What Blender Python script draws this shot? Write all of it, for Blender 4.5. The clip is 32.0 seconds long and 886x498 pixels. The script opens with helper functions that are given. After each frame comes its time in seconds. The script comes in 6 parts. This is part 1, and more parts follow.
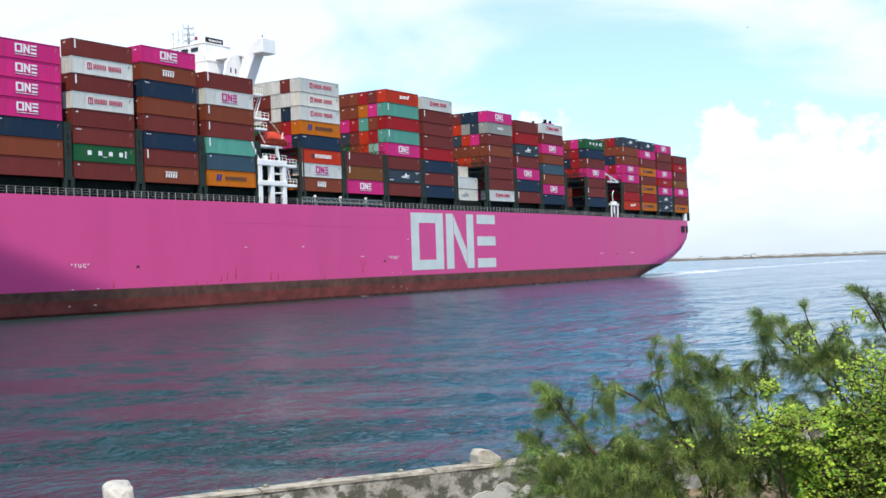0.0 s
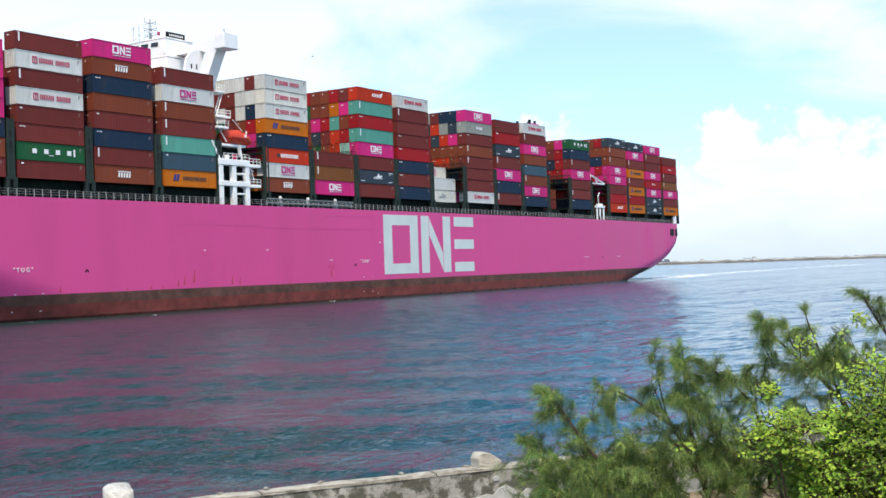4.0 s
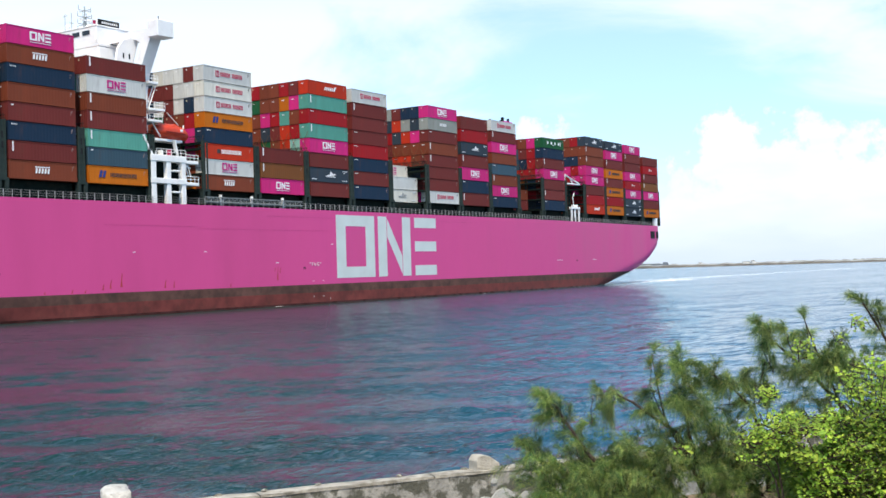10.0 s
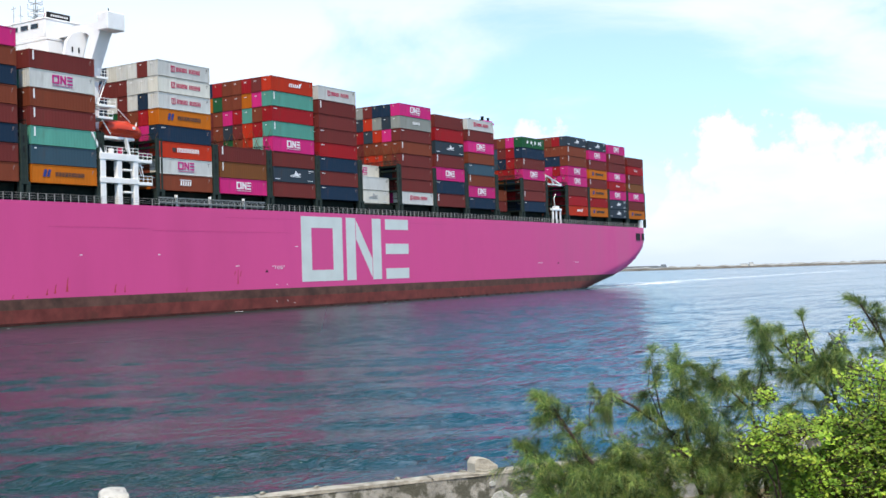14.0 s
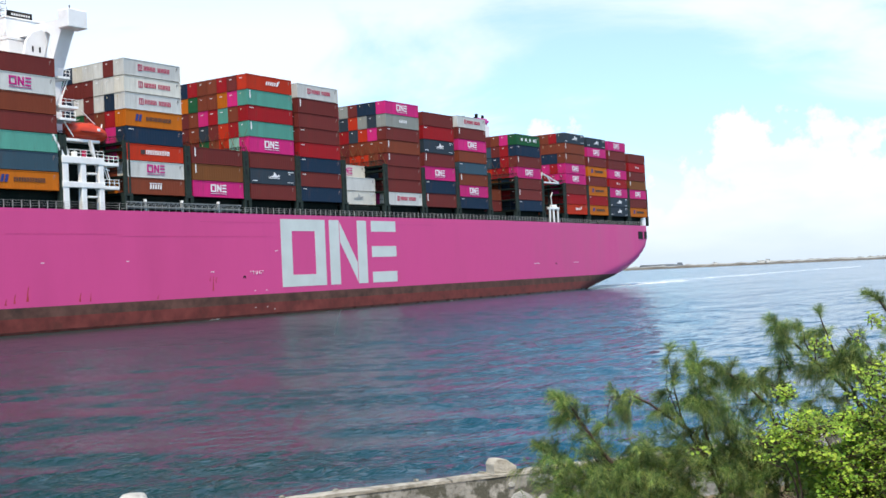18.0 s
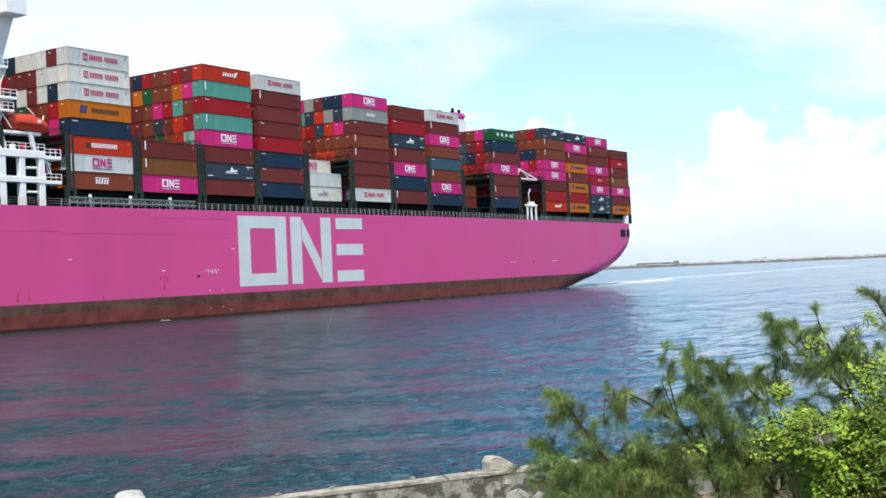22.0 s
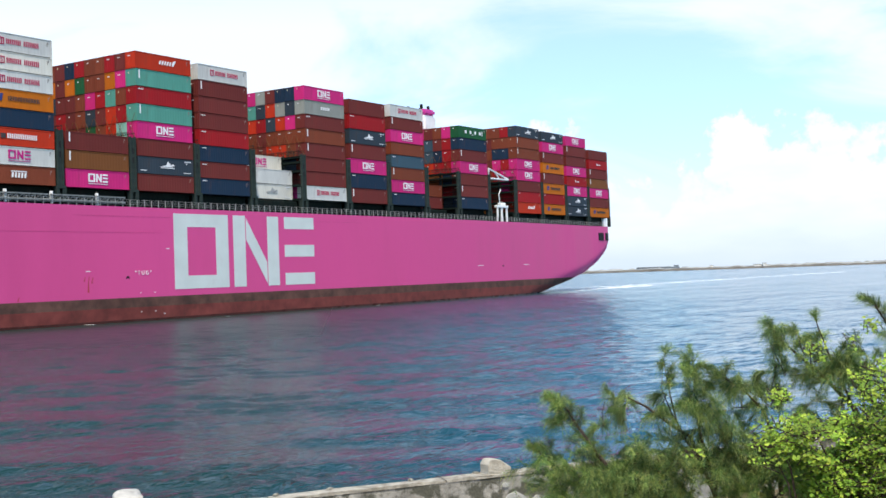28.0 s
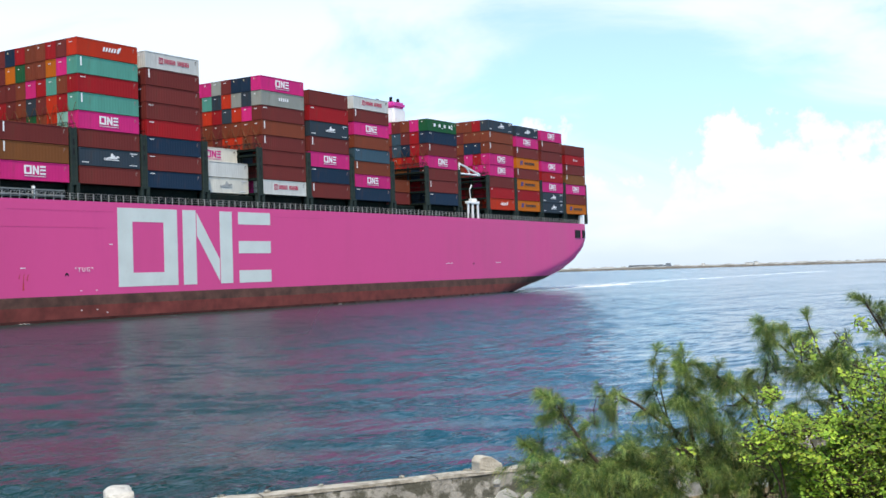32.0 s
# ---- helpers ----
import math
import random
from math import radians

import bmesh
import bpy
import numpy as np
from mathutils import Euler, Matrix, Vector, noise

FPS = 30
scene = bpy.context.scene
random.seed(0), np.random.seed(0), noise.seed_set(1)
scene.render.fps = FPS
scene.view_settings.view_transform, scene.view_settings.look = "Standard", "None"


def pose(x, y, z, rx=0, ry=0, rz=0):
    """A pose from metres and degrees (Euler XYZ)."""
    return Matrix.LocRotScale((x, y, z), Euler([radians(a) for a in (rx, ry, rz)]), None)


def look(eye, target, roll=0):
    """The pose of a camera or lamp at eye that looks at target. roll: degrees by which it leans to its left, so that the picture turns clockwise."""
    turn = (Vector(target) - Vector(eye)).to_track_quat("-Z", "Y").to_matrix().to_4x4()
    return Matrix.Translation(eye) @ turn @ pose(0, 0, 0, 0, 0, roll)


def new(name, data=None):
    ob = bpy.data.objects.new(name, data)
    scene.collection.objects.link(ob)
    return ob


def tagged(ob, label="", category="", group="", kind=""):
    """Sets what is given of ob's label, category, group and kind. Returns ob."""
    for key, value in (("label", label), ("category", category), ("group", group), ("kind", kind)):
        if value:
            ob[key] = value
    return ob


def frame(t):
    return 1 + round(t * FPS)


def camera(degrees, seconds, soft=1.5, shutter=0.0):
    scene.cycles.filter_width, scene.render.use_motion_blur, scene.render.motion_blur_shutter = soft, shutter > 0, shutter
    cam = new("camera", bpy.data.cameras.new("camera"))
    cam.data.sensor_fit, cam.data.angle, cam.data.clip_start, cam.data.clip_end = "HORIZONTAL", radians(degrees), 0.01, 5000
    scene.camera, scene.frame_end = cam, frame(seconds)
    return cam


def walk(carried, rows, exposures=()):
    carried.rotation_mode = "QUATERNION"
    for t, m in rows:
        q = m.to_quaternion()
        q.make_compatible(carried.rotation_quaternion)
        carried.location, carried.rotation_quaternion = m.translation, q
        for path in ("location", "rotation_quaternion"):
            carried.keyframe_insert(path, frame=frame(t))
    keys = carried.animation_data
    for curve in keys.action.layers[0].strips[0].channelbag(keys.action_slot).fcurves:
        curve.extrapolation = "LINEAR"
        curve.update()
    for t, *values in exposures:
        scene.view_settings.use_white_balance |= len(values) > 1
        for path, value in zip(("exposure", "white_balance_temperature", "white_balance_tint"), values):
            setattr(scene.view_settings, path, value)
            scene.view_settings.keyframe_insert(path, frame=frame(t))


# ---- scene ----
LENS = 41.64
EYE = (0.0, 0.0, 5.9)
cam = camera(LENS, 32.0, soft=1.55)
# time, heading from the ship's beam, pitch, lean
TURNS = [
    (0, 56.974, 0.773, -1.951),
    (0.5, 56.912, 0.769, -1.999),
    (1, 56.897, 0.787, -1.936),
    (1.5, 56.897, 0.808, -1.901),
    (2, 56.907, 0.860, -1.917),
    (2.5, 56.920, 0.896, -1.916),
    (3, 56.924, 0.919, -1.917),
    (3.5, 56.935, 0.914, -1.894),
    (5.5, 56.975, 0.955, -1.869),
    (6, 56.990, 0.985, -1.883),
    (6.5, 57.013, 1.027, -1.975),
    (7, 56.984, 1.038, -1.893),
    (7.5, 56.959, 1.040, -1.830),
    (8, 56.966, 1.040, -1.772),
    (8.5, 56.973, 1.042, -1.767),
    (9, 56.956, 1.049, -1.781),
    (9.5, 56.952, 1.042, -1.760),
    (10, 57.008, 1.033, -1.699),
    (10.5, 57.050, 1.014, -1.676),
    (11, 57.041, 1.004, -1.668),
    (11.5, 57.041, 0.988, -1.668),
    (12, 57.048, 0.993, -1.635),
    (12.5, 57.023, 1.031, -1.730),
    (13, 57.035, 1.077, -1.745),
    (13.5, 57.073, 1.121, -1.732),
    (14, 57.104, 1.151, -1.744),
    (14.5, 57.048, 1.166, -1.831),
    (16.5, 56.573, 1.194, -2.402),
    (17, 56.441, 1.229, -2.653),
    (17.5, 56.381, 1.250, -2.648),
    (18, 56.350, 1.255, -2.616),
    (18.5, 56.307, 1.246, -2.576),
    (19, 56.287, 1.239, -2.521),
    (19.5, 56.287, 1.236, -2.470),
    (20, 56.275, 1.216, -2.466),
    (20.5, 56.263, 1.199, -2.446),
    (21, 56.295, 1.178, -2.444),
    (21.5, 56.286, 1.196, -2.438),
    (22, 56.510, 1.140, -2.529),
    (22.5, 56.575, 1.075, -2.611),
    (23, 56.436, 1.345, -2.868),
    (23.5, 56.219, 1.377, -2.708),
    (24, 56.091, 1.392, -2.530),
    (24.5, 56.053, 1.367, -2.415),
    (25, 56.003, 1.337, -2.374),
    (25.5, 56.035, 1.304, -2.371),
    (27.5, 56.409, 1.247, -1.975),
    (28, 56.499, 1.240, -1.943),
    (28.5, 56.545, 1.246, -1.903),
    (29, 56.591, 1.262, -1.873),
    (29.5, 56.581, 1.285, -1.875),
    (30, 56.637, 1.268, -1.800),
    (30.5, 56.676, 1.236, -1.652),
    (31, 56.761, 1.200, -1.625),
    (31.5, 56.846, 1.163, -1.501),
    (32, 56.877, 1.087, -1.713),
]
# metres the ship has gone forward
GONE = [(0, -0.00), (3, -7.80), (6, -15.60), (9, -23.41), (12, -31.10), (14.5, -37.44), (17, -43.80), (20, -51.54), (23, -59.30), (25.5, -65.71), (28, -72.12), (30, -77.22), (32, -82.28)]


def aim(yaw, pitch, lean):
    a, b = radians(yaw), radians(pitch)
    way = Vector((math.sin(a) * math.cos(b), math.cos(a) * math.cos(b), math.sin(b)))
    return look(EYE, Vector(EYE) + way * 100, lean)


walk(cam, [(t, aim(y, p, r)) for t, y, p, r in TURNS])

# ---- light ----
SUN_EL, SUN_AZ = radians(62), radians(234)
scene.view_settings.exposure = -0.08
sun = new("sun", bpy.data.lights.new("sun", "SUN"))
sun.data.energy, sun.data.angle, sun.data.color = 5.5, radians(1.0), (1.0, 0.875, 0.70)
TO_SUN = Vector((math.sin(SUN_AZ) * math.cos(SUN_EL), math.cos(SUN_AZ) * math.cos(SUN_EL), math.sin(SUN_EL)))
sun.matrix_world = look(TO_SUN * 300, (0, 0, 0))


def build_world():
    world = bpy.data.worlds.new("sky")
    scene.world = world
    world.use_nodes = True
    nt = world.node_tree
    nt.nodes.clear()
    N, L = nt.nodes, nt.links
    out = N.new("ShaderNodeOutputWorld")
    bg = N.new("ShaderNodeBackground")
    sky = N.new("ShaderNodeTexSky")
    sky.sky_type, sky.sun_disc = "NISHITA", False
    sky.sun_elevation, sky.sun_rotation = SUN_EL, SUN_AZ
    sky.air_density, sky.dust_density, sky.ozone_density = 1.0, 1.0, 1.5
    co = N.new("ShaderNodeTexCoord")
    gain = N.new("ShaderNodeMix")
    gain.data_type, gain.blend_type = "RGBA", "MULTIPLY"
    gain.inputs[0].default_value = 1.0
    tint = N.new("ShaderNodeMix")
    tint.data_type = "RGBA"
    tint.inputs[6].default_value, tint.inputs[7].default_value = (0.132, 0.204, 0.262, 1), (0.172, 0.232, 0.278, 1)
    L.new(tint.outputs[2], gain.inputs[7])
    L.new(sky.outputs[0], gain.inputs[6])
    # high thin cloud, drawn out along the wind
    flat = N.new("ShaderNodeMapping")
    flat.inputs["Scale"].default_value = (2.0, 2.0, 7.0)
    flat.inputs["Rotation"].default_value = (0.0, 0.35, 0.2)
    L.new(co.outputs["Generated"], flat.inputs[0])
    thin = N.new("ShaderNodeTexNoise")
    thin.inputs["Scale"].default_value, thin.inputs["Detail"].default_value = 1.6, 8
    thin.inputs["Roughness"].default_value, thin.inputs["Distortion"].default_value = 0.55, 0.6
    L.new(flat.outputs[0], thin.inputs[0])
    r1 = N.new("ShaderNodeMapRange")
    for i, x in enumerate((0.38, 0.60, 0.27, 0.97)):
        r1.inputs[i + 1].default_value = x
    r1.interpolation_type = "SMOOTHSTEP"
    # it is thickest over the land up the channel
    veil = N.new("ShaderNodeVectorMath")
    veil.operation = "DOT_PRODUCT"
    L.new(co.outputs["Generated"], veil.inputs[0])
    veil.inputs[1].default_value = (0.62, 0.76, 0.19)
    v1 = N.new("ShaderNodeMapRange")
    for i, x in enumerate((0.935, 0.99, 0.0, 0.16)):
        v1.inputs[i + 1].default_value = x
    L.new(veil.outputs["Value"], v1.inputs[0])
    v2 = N.new("ShaderNodeMath")
    L.new(thin.outputs[0], v2.inputs[0])
    L.new(v1.outputs[0], v2.inputs[1])
    L.new(v2.outputs[0], r1.inputs[0])
    # the thin cloud opens to blue sky overhead
    sep = N.new("ShaderNodeSeparateXYZ")
    L.new(co.outputs["Generated"], sep.inputs[0])
    opening = N.new("ShaderNodeMapRange")
    for i, x in enumerate((0.21, 0.33, 1.0, 0.32)):
        opening.inputs[i + 1].default_value = x
    L.new(sep.outputs[2], opening.inputs[0])
    L.new(opening.outputs[0], tint.inputs[0])
    cover = N.new("ShaderNodeMath")
    cover.operation = "MULTIPLY"
    L.new(r1.outputs[0], cover.inputs[0])
    L.new(opening.outputs[0], cover.inputs[1])
    # low heaped cloud near the horizon
    heap = N.new("ShaderNodeTexNoise")
    heap.inputs["Scale"].default_value, heap.inputs["Detail"].default_value = 11.0, 9
    heap.inputs["Roughness"].default_value = 0.6
    L.new(co.outputs["Generated"], heap.inputs[0])
    h1 = N.new("ShaderNodeMath")
    h1.operation = "MULTIPLY_ADD"
    L.new(heap.outputs[0], h1.inputs[0])
    h1.inputs[1].default_value, h1.inputs[2].default_value = 0.27, -0.048
    # the heaps stand thickest over the open sea
    dot = N.new("ShaderNodeVectorMath")
    dot.operation = "DOT_PRODUCT"
    L.new(co.outputs["Generated"], dot.inputs[0])
    dot.inputs[1].default_value = (0.928, 0.362, 0.09)
    bank = N.new("ShaderNodeMapRange")
    for i, x in enumerate((0.90, 0.985, -0.012, 0.004)):
        bank.inputs[i + 1].default_value = x
    L.new(dot.outputs["Value"], bank.inputs[0])
    h3 = N.new("ShaderNodeMath")
    L.new(h1.outputs[0], h3.inputs[0])
    L.new(bank.outputs[0], h3.inputs[1])
    h2 = N.new("ShaderNodeMath")
    h2.operation = "SUBTRACT"
    L.new(h3.outputs[0], h2.inputs[0])
    L.new(sep.outputs[2], h2.inputs[1])
    r2 = N.new("ShaderNodeMapRange")
    for i, x in enumerate((-0.004, 0.009, 0.0, 1.0)):
        r2.inputs[i + 1].default_value = x
    L.new(h2.outputs[0], r2.inputs[0])
    # cloud brightness with grey undersides
    fine = N.new("ShaderNodeTexNoise")
    fine.inputs["Scale"].default_value, fine.inputs["Detail"].default_value = 5.0, 6
    L.new(flat.outputs[0], fine.inputs[0])
    ramp = N.new("ShaderNodeValToRGB")
    ramp.color_ramp.elements[0].position, ramp.color_ramp.elements[0].color = 0.33, (0.96, 1.08, 1.25, 1)
    ramp.color_ramp.elements[1].position, ramp.color_ramp.elements[1].color = 0.62, (1.14, 1.22, 1.36, 1)
    L.new(fine.outputs[0], ramp.inputs[0])
    mix = N.new("ShaderNodeMix")
    mix.data_type = "RGBA"
    L.new(cover.outputs[0], mix.inputs[0])
    L.new(gain.outputs[2], mix.inputs[6])
    mix.inputs[7].default_value = (1.06, 1.17, 1.29, 1)
    top = N.new("ShaderNodeMix")
    top.data_type = "RGBA"
    L.new(r2.outputs[0], top.inputs[0])
    L.new(mix.outputs[2], top.inputs[6])
    L.new(ramp.outputs[0], top.inputs[7])
    # pale blue haze along the horizon
    low = N.new("ShaderNodeMapRange")
    for i, x in enumerate((0.0, 0.05, 0.8, 0.0)):
        low.inputs[i + 1].default_value = x
    L.new(sep.outputs[2], low.inputs[0])
    haze = N.new("ShaderNodeMix")
    haze.data_type = "RGBA"
    L.new(low.outputs[0], haze.inputs[0])
    L.new(top.outputs[2], haze.inputs[6])
    haze.inputs[7].default_value = (0.76, 0.90, 1.02, 1)
    L.new(haze.outputs[2], bg.inputs[0])
    bg.inputs[1].default_value = 1.0
    L.new(bg.outputs[0], out.inputs[0])


build_world()


# ---- materials ----
def material(name, color, rough=0.6, metal=0.0, vary=0.15, scale=1.5, bump=0.0, bump_scale=20.0, random_tint=0.0, streak=0.0,
             stain=(0.12, 0.07, 0.04), stain_amount=0.0, stain_scale=0.6, stain_edge=(0.52, 0.72), spec=0.13):
    m = bpy.data.materials.new(name)
    m.use_nodes = True
    nt = m.node_tree
    N, L = nt.nodes, nt.links
    bs = N["Principled BSDF"]
    bs.inputs["Roughness"].default_value, bs.inputs["Metallic"].default_value = rough, metal
    bs.inputs["Specular IOR Level"].default_value = spec
    co = N.new("ShaderNodeTexCoord")
    mp = N.new("ShaderNodeMapping")
    mp.inputs["Scale"].default_value = (1, 1, 0.25 if streak else 1)
    L.new(co.outputs["Object"], mp.inputs[0])
    big = N.new("ShaderNodeTexNoise")
    big.inputs["Scale"].default_value, big.inputs["Detail"].default_value = scale, 6
    L.new(mp.outputs[0], big.inputs[0])
    rng = N.new("ShaderNodeMapRange")
    for i, x in enumerate((0.3, 0.7, 1 - vary, 1 + vary)):
        rng.inputs[i + 1].default_value = x
    L.new(big.outputs[0], rng.inputs[0])
    value = rng.outputs[0]
    if random_tint:
        info = N.new("ShaderNodeObjectInfo")
        r2 = N.new("ShaderNodeMapRange")
        for i, x in enumerate((0, 1, 1 - random_tint, 1 + random_tint)):
            r2.inputs[i + 1].default_value = x
        L.new(info.outputs["Random"], r2.inputs[0])
        mu = N.new("ShaderNodeMath")
        mu.operation = "MULTIPLY"
        L.new(value, mu.inputs[0])
        L.new(r2.outputs[0], mu.inputs[1])
        value = mu.outputs[0]
    sc = N.new("ShaderNodeVectorMath")
    sc.operation = "SCALE"
    sc.inputs[0].default_value = color
    L.new(value, sc.inputs["Scale"])
    col = sc.outputs[0]
    if stain_amount:
        sn = N.new("ShaderNodeTexNoise")
        sn.inputs["Scale"].default_value, sn.inputs["Detail"].default_value = stain_scale, 9
        sn.inputs["Roughness"].default_value = 0.65
        L.new(mp.outputs[0], sn.inputs[0])
        r3 = N.new("ShaderNodeMapRange")
        for i, x in enumerate((*stain_edge, 0.0, stain_amount)):
            r3.inputs[i + 1].default_value = x
        L.new(sn.outputs[0], r3.inputs[0])
        mx = N.new("ShaderNodeMix")
        mx.data_type = "RGBA"
        L.new(r3.outputs[0], mx.inputs[0])
        L.new(col, mx.inputs[6])
        mx.inputs[7].default_value = (*stain, 1)
        col = mx.outputs[2]
    L.new(col, bs.inputs["Base Color"])
    rn = N.new("ShaderNodeMapRange")
    for i, x in enumerate((0.3, 0.7, max(rough - 0.1, 0.02), min(rough + 0.1, 1))):
        rn.inputs[i + 1].default_value = x
    L.new(big.outputs[0], rn.inputs[0])
    L.new(rn.outputs[0], bs.inputs["Roughness"])
    if bump:
        fn = N.new("ShaderNodeTexNoise")
        fn.inputs["Scale"].default_value, fn.inputs["Detail"].default_value = bump_scale, 5
        L.new(co.outputs["Object"], fn.inputs[0])
        bp = N.new("ShaderNodeBump")
        bp.inputs["Strength"].default_value, bp.inputs["Distance"].default_value = bump, 0.05
        L.new(fn.outputs[0], bp.inputs["Height"])
        L.new(bp.outputs[0], bs.inputs["Normal"])
    return m


def paint(name, color):
    color = (color[0] * 0.93, color[1] * 0.77, color[2] * 0.64) if color[1] < 0.4 else color
    return material(name, color, 0.68, 0, 0.10, 0.5, random_tint=0.10, streak=1, stain=(0.10, 0.05, 0.03), stain_amount=0.25, stain_scale=0.7)


PAINT = {
    "br": paint("maroon_paint", (0.165, 0.038, 0.040)),
    "rb": paint("rust_brown_paint", (0.205, 0.060, 0.036)),
    "rd": paint("crimson_paint", (0.33, 0.016, 0.026)),
    "sc": paint("scarlet_paint", (0.50, 0.045, 0.020)),
    "nv": paint("navy_paint", (0.014, 0.040, 0.092)),
    "sb": paint("steel_blue_paint", (0.045, 0.105, 0.17)),
    "sl": paint("slate_blue_paint", (0.035, 0.062, 0.098)),
    "pk": paint("magenta_paint", (0.60, 0.032, 0.27)),
    "wh": paint("off_white_paint", (0.58, 0.585, 0.55)),
    "cr": paint("cream_paint", (0.62, 0.605, 0.53)),
    "or": paint("ochre_orange_paint", (0.54, 0.175, 0.015)),
    "tn": paint("tan_brown_paint", (0.19, 0.085, 0.034)),
    "gn": paint("green_paint", (0.016, 0.125, 0.058)),
    "tl": paint("teal_paint", (0.10, 0.399, 0.375)),
    "mt": paint("mint_paint", (0.24, 0.46, 0.38)),
    "gy": paint("grey_paint", (0.30, 0.375, 0.40)),
}
COLOR_WORDS = {"br": "maroon", "rb": "rust-brown", "rd": "crimson", "sc": "scarlet", "nv": "navy blue", "sb": "steel-blue", "sl": "slate-blue", "pk": "magenta",
               "wh": "off-white", "cr": "cream", "or": "ochre-orange", "tn": "tan-brown", "gn": "dark green", "tl": "teal", "mt": "mint-green", "gy": "grey"}
MARK_WHITE = material("white_marking", (0.80, 0.80, 0.80), 0.5, vary=0.05)
MARK_MAGENTA = material("magenta_marking", (0.50, 0.02, 0.20), 0.5, vary=0.05)
MARK_RED = material("dark_red_marking", (0.42, 0.025, 0.085), 0.5, vary=0.05)
MARK_BLUE = material("blue_marking", (0.03, 0.05, 0.20), 0.5, vary=0.05)
MARK_DARK = material("dark_marking", (0.06, 0.05, 0.05), 0.5, vary=0.05)
MARK_PALE = material("grey_marking", (0.36, 0.37, 0.36), 0.6, vary=0.08)
MARK_FAINT = material("faded_marking", (0.30, 0.22, 0.21), 0.6, vary=0.1)
HULL_PINK = material("magenta_hull_paint", (0.650, 0.080, 0.262), 0.45, 0, 0.07, 0.10, streak=1, stain=(0.50, 0.060, 0.215), stain_amount=0.3, stain_scale=0.10, bump=0.15, bump_scale=0.6)
HULL_DARK = material("weathered_waterline_paint", (0.115, 0.058, 0.046), 0.7, 0, 0.35, 0.4, stain=(0.045, 0.032, 0.026), stain_amount=0.7, stain_scale=0.3, stain_edge=(0.48, 0.66))
HULL_RED = material("antifouling_paint", (0.165, 0.042, 0.036), 0.6, 0, 0.3, 0.4, stain=(0.07, 0.035, 0.025), stain_amount=0.6, stain_scale=0.35)
SEAM = material("seam_magenta_paint", (0.52, 0.060, 0.21), 0.5, 0, 0.2)
HULL_WET = material("wet_dark_red_paint", (0.055, 0.018, 0.015), 0.3, 0, 0.2, 0.5)
HULL_WHITE = material("hull_white_paint", (0.60, 0.655, 0.63), 0.5, 0, 0.06, 0.3, stain=(0.45, 0.42, 0.40), stain_amount=0.25)
RUST = material("rust", (0.42, 0.055, 0.060), 0.9, 0, 0.3, 2.0)
# dark green steel, blackened further to paint in shade between stacks and hatches
STEEL_DARK = material("shaded_dark_green_steel", (0.010, 0.016, 0.014), 0.7, 0, 0.25, 1.0, stain=(0.05, 0.03, 0.02), stain_amount=0.3, spec=0.04)
STEEL_GREY = material("galvanised_steel", (0.34, 0.37, 0.37), 0.5, 0.3, 0.2, 2.0)
LADDER_GREY = material("dull_aluminium", (0.22, 0.235, 0.23), 0.6, 0.2, 0.2, 2.0)
WHITE = material("white_ship_paint", (0.86, 0.86, 0.84), 0.4, 0, 0.05, 0.4, stain=(0.5, 0.42, 0.33), stain_amount=0.2)
RAIL_GREY = material("worn_rail_paint", (0.40, 0.40, 0.39), 0.6, 0, 0.2, 2.0)
POST_GREEN = material("grey_green_steel", (0.030, 0.043, 0.039), 0.7, 0, 0.25, 1.0, stain=(0.07, 0.05, 0.035), stain_amount=0.3, spec=0.05)
LASH = material("rusty_lashing_rod", (0.17, 0.085, 0.042), 0.7, 0.3, 0.3, 2.0)
DARK_GLASS = material("dark_window_glass", (0.012, 0.016, 0.02), 0.08, 0, 0.1, spec=0.5)
BLACK = material("black_paint", (0.015, 0.015, 0.016), 0.6, 0, 0.2)
ORANGE = material("lifeboat_orange", (0.56, 0.050, 0.018), 0.4, 0, 0.08, 0.8, stain=(0.4, 0.08, 0.04), stain_amount=0.3, spec=0.4)
FUNNEL_PINK = material("funnel_magenta_paint", (0.60, 0.06, 0.33), 0.45, 0, 0.08)
FOAM = material("white_foam", (0.80, 0.84, 0.85), 0.9, 0, 0.1, 3.0, bump=0.5)
THIN_FOAM = material("thin_foam", (0.66, 0.74, 0.78), 0.8, 0, 0.2, 3.0)
CONCRETE = material("weathered_concrete", (0.30, 0.29, 0.255), 0.9, 0, 0.3, 2.5, bump=0.6, bump_scale=14, stain=(0.075, 0.075, 0.055), stain_amount=0.9, stain_scale=2.6, stain_edge=(0.44, 0.53))
COPING = material("pale_worn_coping", (0.38, 0.355, 0.295), 0.9, 0, 0.2, 3.0, bump=0.5, bump_scale=18, stain=(0.17, 0.155, 0.12), stain_amount=0.8, stain_scale=3.5, stain_edge=(0.46, 0.62))
RENDER_PATCH = material("flaking_white_render", (0.42, 0.42, 0.39), 0.9, 0, 0.12, 3.0, bump=0.5, bump_scale=16, stain=(0.3, 0.3, 0.27), stain_amount=0.5, stain_scale=3)
STONE_WHITE = material("whitewashed_stone", (0.46, 0.45, 0.41), 0.85, 0, 0.25, 4.0, bump=0.8, bump_scale=12, stain=(0.14, 0.13, 0.11), stain_amount=0.75, stain_scale=6)
STONE_PALE = material("pale_bleached_stone", (0.43, 0.40, 0.33), 0.9, 0, 0.2, 3.0, bump=0.6, bump_scale=15, stain=(0.26, 0.23, 0.17), stain_amount=0.6, stain_scale=5)
